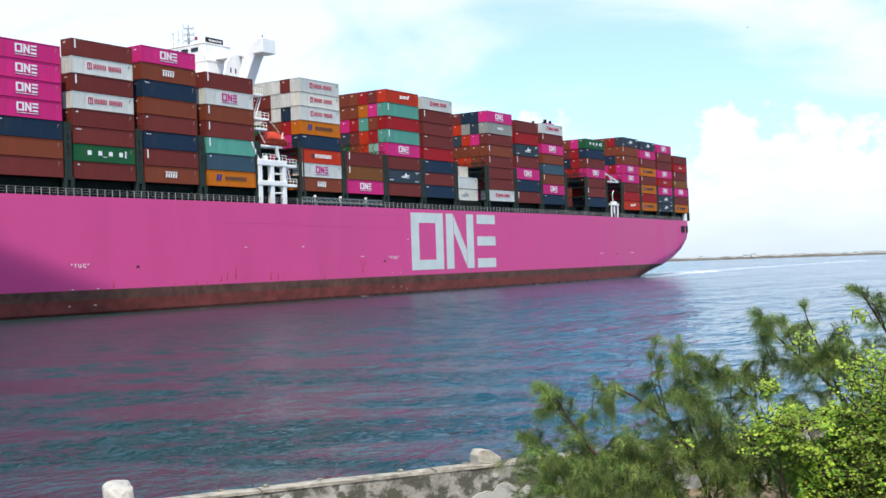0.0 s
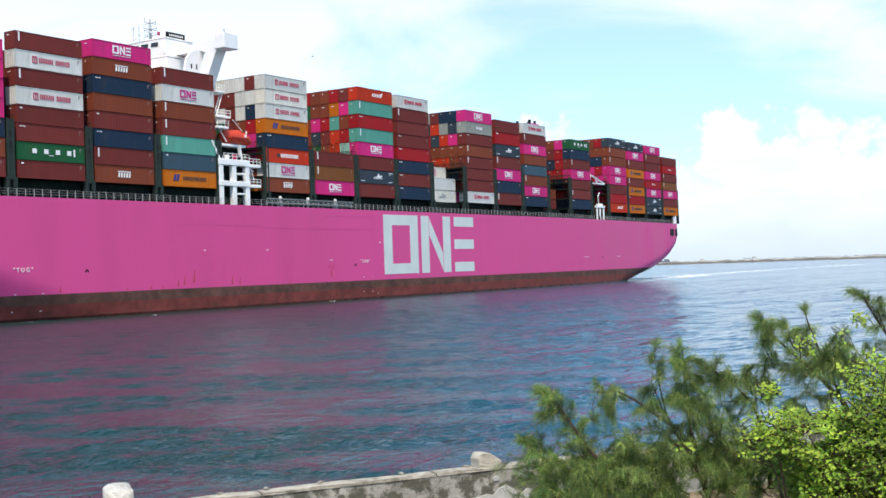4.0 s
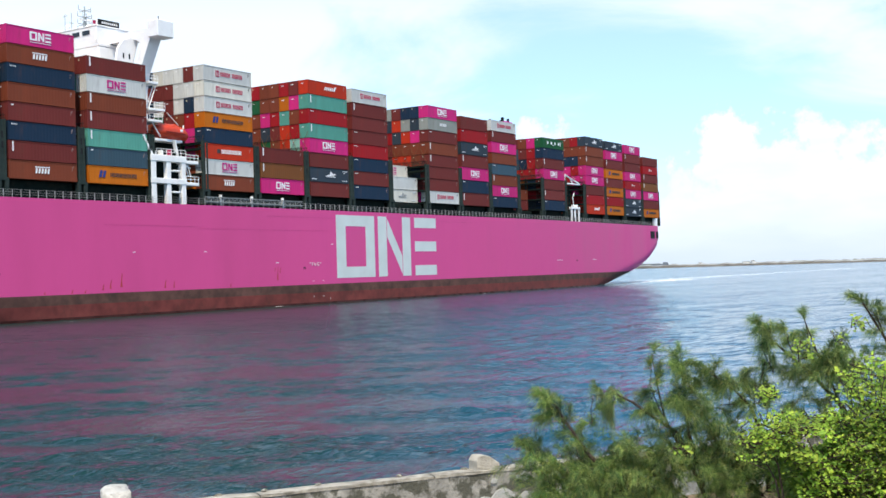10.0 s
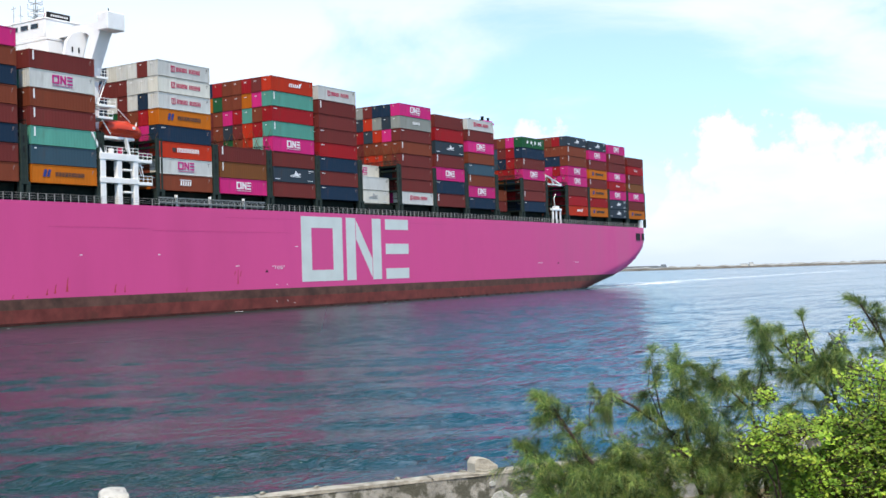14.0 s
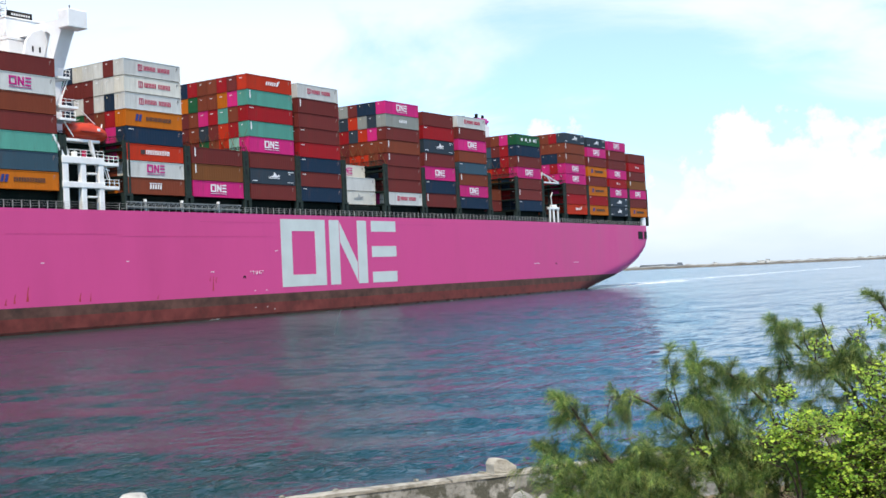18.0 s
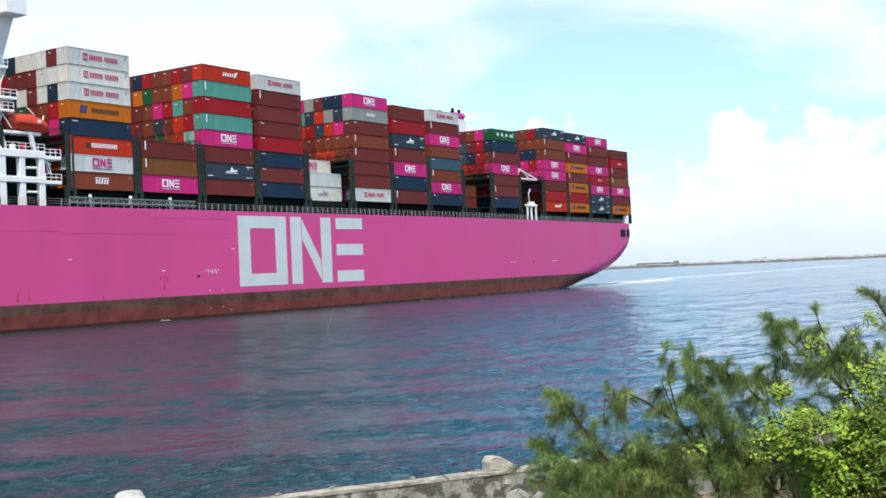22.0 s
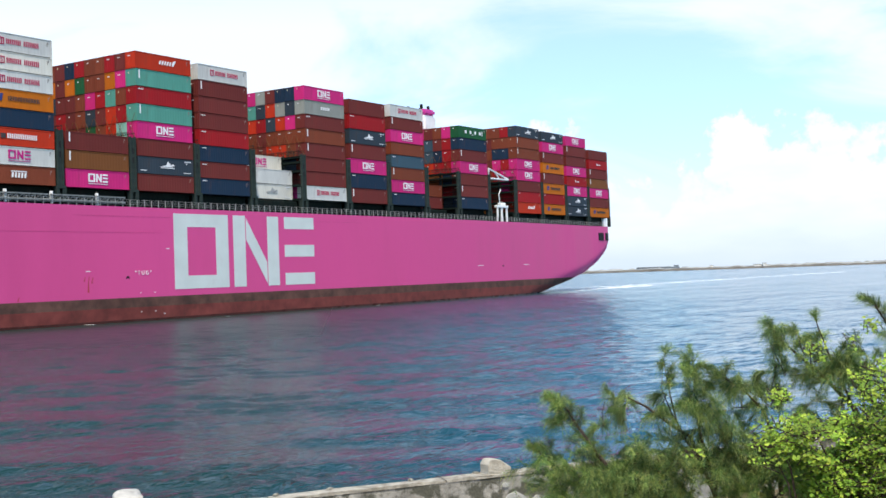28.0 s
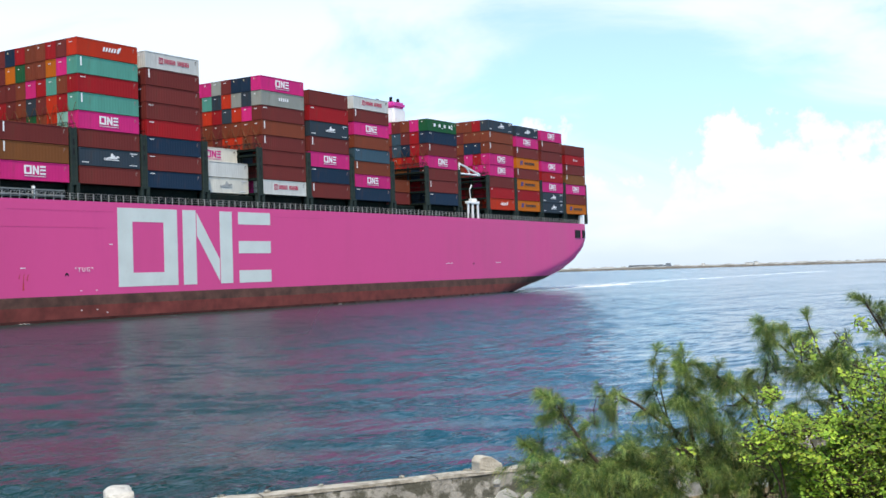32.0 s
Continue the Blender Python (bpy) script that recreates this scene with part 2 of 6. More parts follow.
SOIL = material("sandy_soil", (0.22, 0.17, 0.11), 0.95, 0, 0.3, 1.0, bump=0.8, bump_scale=6)
SHORE = material("breakwater_rock", (0.12, 0.11, 0.095), 0.9, 0, 0.35, 0.05, bump=0.8, bump_scale=0.5, stain=(0.14, 0.14, 0.12), stain_amount=0.7, stain_scale=0.08)
SHORE_SAND = material("pale_sand", (0.30, 0.31, 0.295), 0.9, 0, 0.15, 0.03, stain=(0.16, 0.20, 0.10), stain_amount=0.5, stain_scale=0.05)
SHED_PALE = material("pale_shed_paint", (0.62, 0.60, 0.55), 0.7, 0, 0.1, 0.3)
FAR_BLUE = material("far_blue_hull", (0.13, 0.15, 0.17), 0.7, 0, 0.2, 0.05)
FEATHER = material("dark_feathers", (0.05, 0.045, 0.04), 0.8, 0, 0.2, 8.0)
BARK = material("grey_brown_bark", (0.065, 0.048, 0.036), 0.9, 0, 0.3, 8.0, bump=0.8, bump_scale=30)


def leaf_material(name, color, tip, trans=0.35, middle=None, old=None, clump=1.7):
    m = bpy.data.materials.new(name)
    m.use_nodes = True
    N, L = m.node_tree.nodes, m.node_tree.links
    bs = N["Principled BSDF"]
    geo = N.new("ShaderNodeNewGeometry")
    ramp = N.new("ShaderNodeValToRGB")
    ramp.color_ramp.elements[0].color, ramp.color_ramp.elements[1].color = (*color, 1), (*tip, 1)
    if middle:
        ramp.color_ramp.elements.new(0.62).color = (*middle, 1)
    if old:
        ramp.color_ramp.elements.new(0.93).color = (*tip, 1)
        ramp.color_ramp.elements[-1].color = (*old, 1)
    L.new(geo.outputs["Random Per Island"], ramp.inputs[0])
    co = N.new("ShaderNodeTexCoord")
    nz = N.new("ShaderNodeTexNoise")
    nz.inputs["Scale"].default_value = clump
    L.new(co.outputs["Object"], nz.inputs[0])
    rg = N.new("ShaderNodeMapRange")
    for i, x in enumerate((0.3, 0.7, 0.42, 1.55)):
        rg.inputs[i + 1].default_value = x
    L.new(nz.outputs[0], rg.inputs[0])
    sc = N.new("ShaderNodeVectorMath")
    sc.operation = "SCALE"
    L.new(ramp.outputs[0], sc.inputs[0])
    L.new(rg.outputs[0], sc.inputs["Scale"])
    L.new(sc.outputs[0], bs.inputs["Base Color"])
    bs.inputs["Roughness"].default_value = 0.55
    tr = N.new("ShaderNodeBsdfTranslucent")
    L.new(sc.outputs[0], tr.inputs[0])
    mx = N.new("ShaderNodeMixShader")
    mx.inputs[0].default_value = trans
    L.new(bs.outputs[0], mx.inputs[1])
    L.new(tr.outputs[0], mx.inputs[2])
    L.new(mx.outputs[0], N["Material Output"].inputs[0])
    return m


NEEDLE = leaf_material("casuarina_needles", (0.042, 0.112, 0.032), (0.50, 0.57, 0.15), 0.50, (0.16, 0.27, 0.072), (0.44, 0.32, 0.16), 3.6)
VINE_LEAF = leaf_material("lime_vine_leaves", (0.17, 0.32, 0.030), (0.47, 0.57, 0.060), 0.45, (0.30, 0.46, 0.042), None, 2.6)
UNDER_LEAF = leaf_material("darker_creeper_leaves", (0.075, 0.16, 0.022), (0.22, 0.35, 0.042), 0.40, None, None, 2.6)


def water_material():
    m = bpy.data.materials.new("sea_water")
    m.use_nodes = True
    N, L = m.node_tree.nodes, m.node_tree.links
    bs = N["Principled BSDF"]
    bs.inputs["Base Color"].default_value = (0.003, 0.035, 0.021, 1)
    bs.inputs["Roughness"].default_value = 0.11
    bs.inputs["IOR"].default_value = 1.333
    co = N.new("ShaderNodeTexCoord")
    # farther out, ripples too small to tell apart roughen the surface
    far = N.new("ShaderNodeVectorMath")
    far.operation = "LENGTH"
    L.new(co.outputs["Object"], far.inputs[0])
    rough = N.new("ShaderNodeMapRange")
    for i, x in enumerate((30, 130, 0.09, 0.29)):
        rough.inputs[i + 1].default_value = x
    L.new(far.outputs["Value"], rough.inputs[0])
    total = None
    # wind ripples of several lengths; crests lie across the wind
    for scale, stretch, amount, turn in ((0.9, 2.0, 0.26, 0.65), (2.6, 1.7, 0.24, 0.8), (7.0, 1.5, 0.085, 0.7)):
        mp = N.new("ShaderNodeMapping")
        mp.inputs["Rotation"].default_value = (0, 0, turn)
        mp.inputs["Scale"].default_value = (scale / stretch, scale, scale)
        L.new(co.outputs["Object"], mp.inputs[0])
        nz = N.new("ShaderNodeTexNoise")
        nz.inputs["Scale"].default_value, nz.inputs["Detail"].default_value = 1.0, 2.0
        nz.inputs["Distortion"].default_value = 0.4
        L.new(mp.outputs[0], nz.inputs[0])
        mu = N.new("ShaderNodeMath")
        mu.operation = "MULTIPLY_ADD"
        L.new(nz.outputs[0], mu.inputs[0])
        mu.inputs[1].default_value = amount
        if total is None:
            mu.inputs[2].default_value = -0.27
        else:
            L.new(total, mu.inputs[2])
        total = mu.outputs[0]
    # breaths of wind leave smooth and ruffled patches
    pr = N.new("ShaderNodeAttribute")
    pr.attribute_name = "ruffle"
    ruffled = N.new("ShaderNodeMath")
    ruffled.operation = "MULTIPLY"
    L.new(total, ruffled.inputs[0])
    L.new(pr.outputs["Fac"], ruffled.inputs[1])
    # ripples steepen where they run up to the wall
    near = N.new("ShaderNodeMapRange")
    for i, x in enumerate((25, 85, 2.3, 1.0)):
        near.inputs[i + 1].default_value = x
    L.new(far.outputs["Value"], near.inputs[0])
    steep = N.new("ShaderNodeMath")
    steep.operation = "MULTIPLY"
    L.new(ruffled.outputs[0], steep.inputs[0])
    L.new(near.outputs[0], steep.inputs[1])
    total = steep.outputs[0]
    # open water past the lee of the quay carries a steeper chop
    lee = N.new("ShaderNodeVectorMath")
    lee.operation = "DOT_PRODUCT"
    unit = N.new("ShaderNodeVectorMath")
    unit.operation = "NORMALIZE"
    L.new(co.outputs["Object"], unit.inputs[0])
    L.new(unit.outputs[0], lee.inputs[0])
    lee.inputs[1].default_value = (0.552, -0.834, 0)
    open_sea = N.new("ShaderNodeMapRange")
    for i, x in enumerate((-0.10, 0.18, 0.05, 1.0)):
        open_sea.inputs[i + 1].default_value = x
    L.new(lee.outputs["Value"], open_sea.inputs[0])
    calm = N.new("ShaderNodeMapRange")
    for i, x in enumerate((0.0, 1.0, 1.0, 0.45)):
        calm.inputs[i + 1].default_value = x
    L.new(open_sea.outputs[0], calm.inputs[0])
    gloss = N.new("ShaderNodeMath")
    gloss.operation = "MULTIPLY"
    L.new(rough.outputs[0], gloss.inputs[0])
    L.new(calm.outputs[0], gloss.inputs[1])
    L.new(gloss.outputs[0], bs.inputs["Roughness"])
    # its paler, bluer base colour also paints in the bright sky mirrored there
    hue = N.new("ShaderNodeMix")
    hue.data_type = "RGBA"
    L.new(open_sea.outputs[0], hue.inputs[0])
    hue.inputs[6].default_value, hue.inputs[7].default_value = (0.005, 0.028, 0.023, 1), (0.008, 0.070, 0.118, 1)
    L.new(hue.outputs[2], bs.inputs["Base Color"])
    mp = N.new("ShaderNodeMapping")
    mp.inputs["Rotation"].default_value = (0, 0, 0.95)
    mp.inputs["Scale"].default_value = (0.13, 0.42, 0.42)
    L.new(co.outputs["Object"], mp.inputs[0])
    nz = N.new("ShaderNodeTexNoise")
    nz.inputs["Scale"].default_value, nz.inputs["Detail"].default_value = 1.0, 4.0
    nz.inputs["Roughness"].default_value, nz.inputs["Distortion"].default_value = 0.62, 0.5
    L.new(mp.outputs[0], nz.inputs[0])
    # gusts roughen it in long patches
    paws = N.new("ShaderNodeMapping")
    paws.inputs["Scale"].default_value = (0.007, 0.030, 0.030)
    paws.inputs["Rotation"].default_value = (0, 0, 1.0)
    L.new(co.outputs["Object"], paws.inputs[0])
    gust = N.new("ShaderNodeTexNoise")
    gust.inputs["Scale"].default_value, gust.inputs["Detail"].default_value = 1.0, 6.0
    gust.inputs["Roughness"].default_value = 0.65
    L.new(paws.outputs[0], gust.inputs[0])
    swing = N.new("ShaderNodeMapRange")
    for i, x in enumerate((0.38, 0.62, 0.15, 2.3)):
        swing.inputs[i + 1].default_value = x
    L.new(gust.outputs[0], swing.inputs[0])
    amp = N.new("ShaderNodeMath")
    amp.operation = "MULTIPLY"
    L.new(open_sea.outputs[0], amp.inputs[0])
    L.new(swing.outputs[0], amp.inputs[1])
    fetch = N.new("ShaderNodeMapRange")
    for i, x in enumerate((40, 170, 0.22, 1.0)):
        fetch.inputs[i + 1].default_value = x
    L.new(far.outputs["Value"], fetch.inputs[0])
    grown = N.new("ShaderNodeMath")
    grown.operation = "MULTIPLY"
    L.new(amp.outputs[0], grown.inputs[0])
    L.new(fetch.outputs[0], grown.inputs[1])
    mu = N.new("ShaderNodeMath")
    mu.operation = "MULTIPLY_ADD"
    L.new(nz.outputs[0], mu.inputs[0])
    L.new(grown.outputs[0], mu.inputs[1])
    L.new(total, mu.inputs[2])
    swell = N.new("ShaderNodeMath")
    swell.operation = "MULTIPLY"
    L.new(open_sea.outputs[0], swell.inputs[0])
    swell.inputs[1].default_value = 11.0
    sw = N.new("ShaderNodeMath")
    sw.operation = "MULTIPLY_ADD"
    L.new(gust.outputs[0], sw.inputs[0])
    L.new(swell.outputs[0], sw.inputs[1])
    L.new(mu.outputs[0], sw.inputs[2])
    total = sw.outputs[0]
    bp = N.new("ShaderNodeBump")
    bp.inputs["Strength"].default_value, bp.inputs["Distance"].default_value = 1.0, 0.35
    L.new(total, bp.inputs["Height"])
    L.new(bp.outputs[0], bs.inputs["Normal"])
    return m


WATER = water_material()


# ---- mesh helpers ----
def mesh_of(bm, name, *mats):
    me = bpy.data.meshes.new(name)
    bm.to_mesh(me)
    bm.free()
    for m in mats:
        me.materials.append(m)
    return me


def part(name, bm, mat, parent, label=""):
    me = bm if isinstance(bm, bpy.types.Mesh) else mesh_of(bm, name, mat)
    ob = new(name, me)
    ob.parent = parent
    if label:
        ob["label"] = label
    return ob


def box(bm, x0, x1, y0, y1, z0, z1):
    vs = [bm.verts.new((x, y, z)) for z in (z0, z1) for y in (y0, y1) for x in (x0, x1)]
    for f in ((0, 2, 3, 1), (4, 5, 7, 6), (0, 1, 5, 4), (2, 6, 7, 3), (0, 4, 6, 2), (1, 3, 7, 5)):
        bm.faces.new([vs[i] for i in f])
    return vs


def boxes(*dims):
    bm = bmesh.new()
    for d in dims:
        box(bm, *d)
    return bm


def bevelled(bm, w=0.05, seg=1):
    bmesh.ops.bevel(bm, geom=list(bm.edges), offset=w, segments=seg, affect="EDGES", clamp_overlap=True)
    return bm


def bar(bm, a, b, r=0.06, n=6):
    a, b = Vector(a), Vector(b)
    d = (b - a).normalized()
    u = d.orthogonal().normalized()
    w = d.cross(u)
    rings = []
    for p in (a, b):
        rings.append([bm.verts.new(p + (u * math.cos(k * math.tau / n) + w * math.sin(k * math.tau / n)) * r) for k in range(n)])
    for k in range(n):
        bm.faces.new((rings[0][k], rings[0][(k + 1) % n], rings[1][(k + 1) % n], rings[1][k]))
    bm.faces.new(rings[0][::-1])
    bm.faces.new(rings[1])


def bars(r, *pairs):
    bm = bmesh.new()
    for a, b in pairs:
        bar(bm, a, b, r)
    return bm


def tube(bm, points, radii, n=7):
    pts = [Vector(p) for p in points]
    last = None
    for i, p in enumerate(pts):
        d = (pts[min(i + 1, len(pts) - 1)] - pts[max(i - 1, 0)]).normalized()
        u = d.cross(Vector((0.31, 0.2, 0.93))).normalized()
        w = d.cross(u)
        ring = [bm.verts.new(p + (u * math.cos(k * math.tau / n) + w * math.sin(k * math.tau / n)) * radii[i]) for k in range(n)]
        if last:
            for k in range(n):
                bm.faces.new((last[k], last[(k + 1) % n], ring[(k + 1) % n], ring[k]))
        else:
            bm.faces.new(ring[::-1])
        last = ring
    bm.faces.new(last)


def prism(bm, outline, y0, y1):
    """Extrudes an outline in (x, z) from y0 to y1."""
    a = [bm.verts.new((x, y0, z)) for x, z in outline]
    b = [bm.verts.new((x, y1, z)) for x, z in outline]
    bm.faces.new(a)
    bm.faces.new(b[::-1])
    n = len(a)
    for k in range(n):
        bm.faces.new((a[k], b[k], b[(k + 1) % n], a[(k + 1) % n]))


def fair(bm):
    bmesh.ops.recalc_face_normals(bm, faces=list(bm.faces))
    return bm


MOVERS = []


def moving(ob):
    MOVERS.append((ob, ob.matrix_basis.copy()))
    return ob


# ---- sea and shore ----
def build_sea():
    """One sheet to the horizon; wind waves are real relief where the eye can tell them apart."""
    step = 0.0036
    view = math.pi / 2 - radians(56.5)
    fine = np.arange(view - 0.56, view + 0.56, step)
    coarse = np.linspace(fine[-1], fine[0] + math.tau, 40)[1:-1]
    ang = np.concatenate([fine, coarse])
    rad = np.concatenate([[0.5, 6, 14], 22 * np.exp(np.arange(0, math.log(520 / 22), step)), [560, 700, 1000, 1500, 2500, 4700]])
    A, R = np.meshgrid(ang, rad)
    X, Y = R * np.cos(A), R * np.sin(A)
    rng = np.random.default_rng(4)
    n = 62
    Z, gust = np.zeros_like(X), np.zeros_like(X)
    # cat's-paws a few metres across, merging farther out
    along, across = X * math.cos(view) + Y * math.sin(view), Y * math.cos(view) - X * math.sin(view)
    for k in range(30):
        L, W = 4.0 * 6.0 ** rng.random(), 12.0 * 6.0 ** rng.random()
        gust += np.sin(along * math.tau / L + across * math.tau / W * rng.choice([-1, 1]) + rng.uniform(0, 6.28)) * (L / 10) ** 0.35
    gust = np.clip((gust / 3.9 + 1.0) / 2.0, 0, 1)
    gust = gust * gust * (3 - 2 * gust)
    ruffle = 0.95 + 1.2 * (gust - 0.5) * np.clip((120 - R) / 60, 0.12, 1)
    # the lee of the bank ends towards the harbour mouth
    ruffle *= 1 + 0.5 * np.clip((view + 0.10 - A) / 0.14, 0, 1) - 0.85 * np.clip((view - 0.13 - A) / 0.10, 0, 1)
    for k in range(n):
        L = 0.36 * (4.2 / 0.36) ** (k / (n - 1))
        a = view + rng.normal(0, 0.5)
        amp = WAVE_SLOPE * L / math.tau * math.sqrt(2 / n)
        keep = np.clip((L / (R * step) - 2.5) / 2.5, 0, 1)
        Z += amp * keep * np.sin((X * math.cos(a) + Y * math.sin(a)) * math.tau / L + rng.uniform(0, 6.28))
    ruffle = np.clip(ruffle, 0.2, 1.75)
    # open water beyond the lee of the quay is rougher
    lee = np.clip((view + 0.02 - A) / 0.16, 0, 1)
    Z *= (1 + 0.1 * lee) * (1 + 0.15 * np.clip((85 - R) / 40, 0, 1)) * ruffle * np.clip((R - 14) / 10, 0, 1) * np.clip((540 - R) / 200, 0, 1)
    Z[:, len(fine):] *= 0.0
    nr, na = X.shape
    verts = np.stack([X, Y, Z], -1).reshape(-1, 3)
    i = np.arange(nr - 1)[:, None] * na
    j = np.arange(na)[None, :]
    j2 = (j + 1) % na
    faces = np.stack([i + j, i + na + j, i + na + j2, i + j2], -1).reshape(-1, 4)
    me = bpy.data.meshes.new("water")
    me.vertices.add(len(verts))
    me.vertices.foreach_set("co", verts.ravel())
    me.loops.add(faces.size)
    me.loops.foreach_set("vertex_index", faces.ravel().astype(np.int32))
    me.polygons.add(len(faces))
    me.polygons.foreach_set("loop_start", np.arange(0, faces.size, 4, dtype=np.int32))
    me.polygons.foreach_set("use_smooth", np.ones(len(faces), dtype=bool))
    me.update(calc_edges=True)
    me.attributes.new("ruffle", "FLOAT", "POINT").data.foreach_set("value", ruffle.ravel().astype(np.float32))
    me.materials.append(WATER)
    sea = new("water", me)
    tagged(sea, "rippled blue harbour water reflecting ship and sky", "water", kind="structure")
    return sea


WAVE_SLOPE = 0.098
SEA = build_sea()

# ---- ship ----
YC = 169.1
DECK = 18.3
SHIP = new("container_ship")
tagged(SHIP, "magenta container ship under way with red waterline and full deck cargo", "ship")
moving(SHIP)


def smooth(a, b, x):
    t = min(max((x - a) / (b - a), 0), 1)
    return t * t * (3 - 2 * t)


def deck_half(x):
    b = 25.5
    if x > 285:
        b = 25.5 - 6.1 * smooth(270, 420, x) / smooth(270, 420, 389)
    if x < 85:
        k = (85 - x) / 60
        b = 25.5 * math.sqrt(max(1 - k ** 2.2, 0))
    if x > 386:
        b -= 2.2 * ((x - 386) / 4.0) ** 2.5
    return max(b, 0.02)


def keel(x):
    """Height of the bottom over the water along the ship."""
    pts = [(300, -14), (330, -5.5), (343, -1.7), (355, 0.3), (366, 1.9), (375, 3.8), (382, 6.2), (386.5, 8.8), (389.3, 12.0), (390, 15.0)]
    if x <= 300:
        return -14
    for (a, za), (b, zb) in zip(pts, pts[1:]):
        if x <= b:
            return za + (zb - za) * (x - a) / (b - a)
    return pts[-1][1]


def half(x, z):
    b = deck_half(x)
    if x < 130:
        # bow flare: below a rising knuckle the side draws in towards the stem
        d = max(4.2 + (126 - x) * 0.36 - z, 0)
        b = max(b - 0.34 * (d - 1.4 * (1 - math.exp(-d / 1.4))), 0.02)
    zb = keel(x)
    top = zb + min(5.5, max(DECK - zb, 0.3) * 0.7)
    if z < top:
        k = min((top - z) / (top - zb), 1)
        b *= (1 - k ** 3.2) ** (1 / 3.2)
    return max(b, 0.01)


def hull_y(x, z):
    return YC - half(x, z)


STATIONS = [28, 32, 38, 46, 56, 66, 76, 86, 96, 100, 104, 106, 108, 110, 112, 114, 116, 118, 120, 122, 124, 126, 128, 136, 145, 160, 180, 200, 220, 240, 260, 275, 290, 300, 308, 316, 324, 330, 336, 342, 348, 354, 360, 365, 370, 374, 378, 381, 384, 386, 387.5, 388.6, 389.4, 389.9]


def hull_band(z0, z1, levels, lip=0.0):
    bm = bmesh.new()
    grid = []
    for x in STATIONS:
        col = []
        for k in range(levels + 1):
            z = max(z0 + (z1 - z0) * k / levels, keel(x) + 0.02)
            z = min(z, z1) if keel(x) < z1 else z1
            col.append((x, z))
        grid.append(col)
    for side in (-1, 1):
        vs = [[bm.verts.new((x, YC + side * (half(x, z) + lip), z)) for x, z in col] for col in grid]
        for a, b in zip(vs, vs[1:]):
            for k in range(levels):
                pts = [a[k], b[k], b[k + 1], a[k + 1]]
                if len({tuple(round(c, 4) for c in p.co) for p in pts}) >= 3:
                    bm.faces.new(pts if side < 0 else pts[::-1])
    bmesh.ops.remove_doubles(bm, verts=list(bm.verts), dist=0.003)
    # close the transom
    x = STATIONS[-1]
    zs = sorted({z for xx, z in grid[-1]})
    for a, b in zip(zs, zs[1:]):
        if b - a < 0.01:
            continue
        v = [bm.verts.new((x, YC + s * (half(x, z) + lip), z)) for s, z in ((-1, a), (1, a), (1, b), (-1, b))]
        bm.faces.new(v)
    bmesh.ops.remove_doubles(bm, verts=list(bm.verts), dist=0.003)
    for f in bm.faces:
        f.smooth = True
    return bm


part("hull", hull_band(3.85, DECK, 22), HULL_PINK, SHIP, "magenta painted steel hull side")
part("boot_topping", hull_band(2.3, 3.85, 5), HULL_DARK, SHIP, "weathered dark band above the waterline")
part("antifouling", hull_band(0.4, 2.3, 5), HULL_RED, SHIP, "dull red underwater paint")
part("wet_band", hull_band(-3.0, 0.4, 6), HULL_WET, SHIP, "wet dark band at the waterline")


def hull_deck():
    bm = bmesh.new()
    a = [bm.verts.new((x, YC - deck_half(x) + 0.05, DECK)) for x in STATIONS]
    b = [bm.verts.new((x, YC + deck_half(x) - 0.05, DECK)) for x in STATIONS]
    for k in range(len(a) - 1):
        bm.faces.new((a[k], a[k + 1], b[k + 1], b[k]))
    return bm


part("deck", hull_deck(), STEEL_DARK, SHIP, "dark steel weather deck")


def slab(bm, outline, lift=0.03):
    """A plate on the near hull side; outline in (x, z)."""
    vs = [bm.verts.new((x, hull_y(x, z) - lift, z)) for x, z in outline]
    ws = [bm.verts.new((x, hull_y(x, z) + 0.05, z)) for x, z in outline]
    bm.faces.new(vs)
    n = len(vs)
    for k in range(n):
        bm.faces.new((vs[k], ws[k], ws[(k + 1) % n], vs[(k + 1) % n]))


def emblem(draw, x0, x1, z0, z1, parent, mat, kind):
    """Three plain figures side by side: a hollow rectangle, two uprights with a slanted bar, three stacked bars."""
    w, h = x1 - x0, z1 - z0
    X = lambda u: x0 + w * u
    Z = lambda v: z0 + h * v
    q = lambda a, b, c, d: [(X(a), Z(b)), (X(c), Z(b)), (X(c), Z(d)), (X(a), Z(d))]
    t, s = 0.085, 0.175
    ring = [[(X(0), Z(0)), (X(0.355), Z(0)), (X(0.355), Z(1)), (X(0), Z(1))], [(X(t), Z(s)), (X(0.355 - t), Z(s)), (X(0.355 - t), Z(1 - s)), (X(t), Z(1 - s))]]
    figures = [
        [q(0.39, 0, 0.39 + t, 1)], [q(0.72 - t, 0, 0.72, 1)],
        [[(X(0.39 + t + 0.006), Z(0.97)), (X(0.39 + t + 0.006), Z(0.66)), (X(0.72 - t - 0.006), Z(0.03)), (X(0.72 - t - 0.006), Z(0.34))]],
        [q(0.765, 0, 1, s)], [q(0.765, 0.415, 1, 0.415 + s)], [q(0.765, 1 - s, 1, 1)],
    ]
    bm = bmesh.new()
    for k in range(4):
        j = (k + 1) % 4
        draw(bm, [ring[0][k], ring[0][j], ring[1][j], ring[1][k]])
    bmesh.ops.remove_doubles(bm, verts=list(bm.verts), dist=0.002)
    part(kind, fair(bm), mat, parent, "")
    for fig in figures:
        bm = bmesh.new()
        for o in fig:
            draw(bm, o)
        part(kind, fair(bm), mat, parent, "")


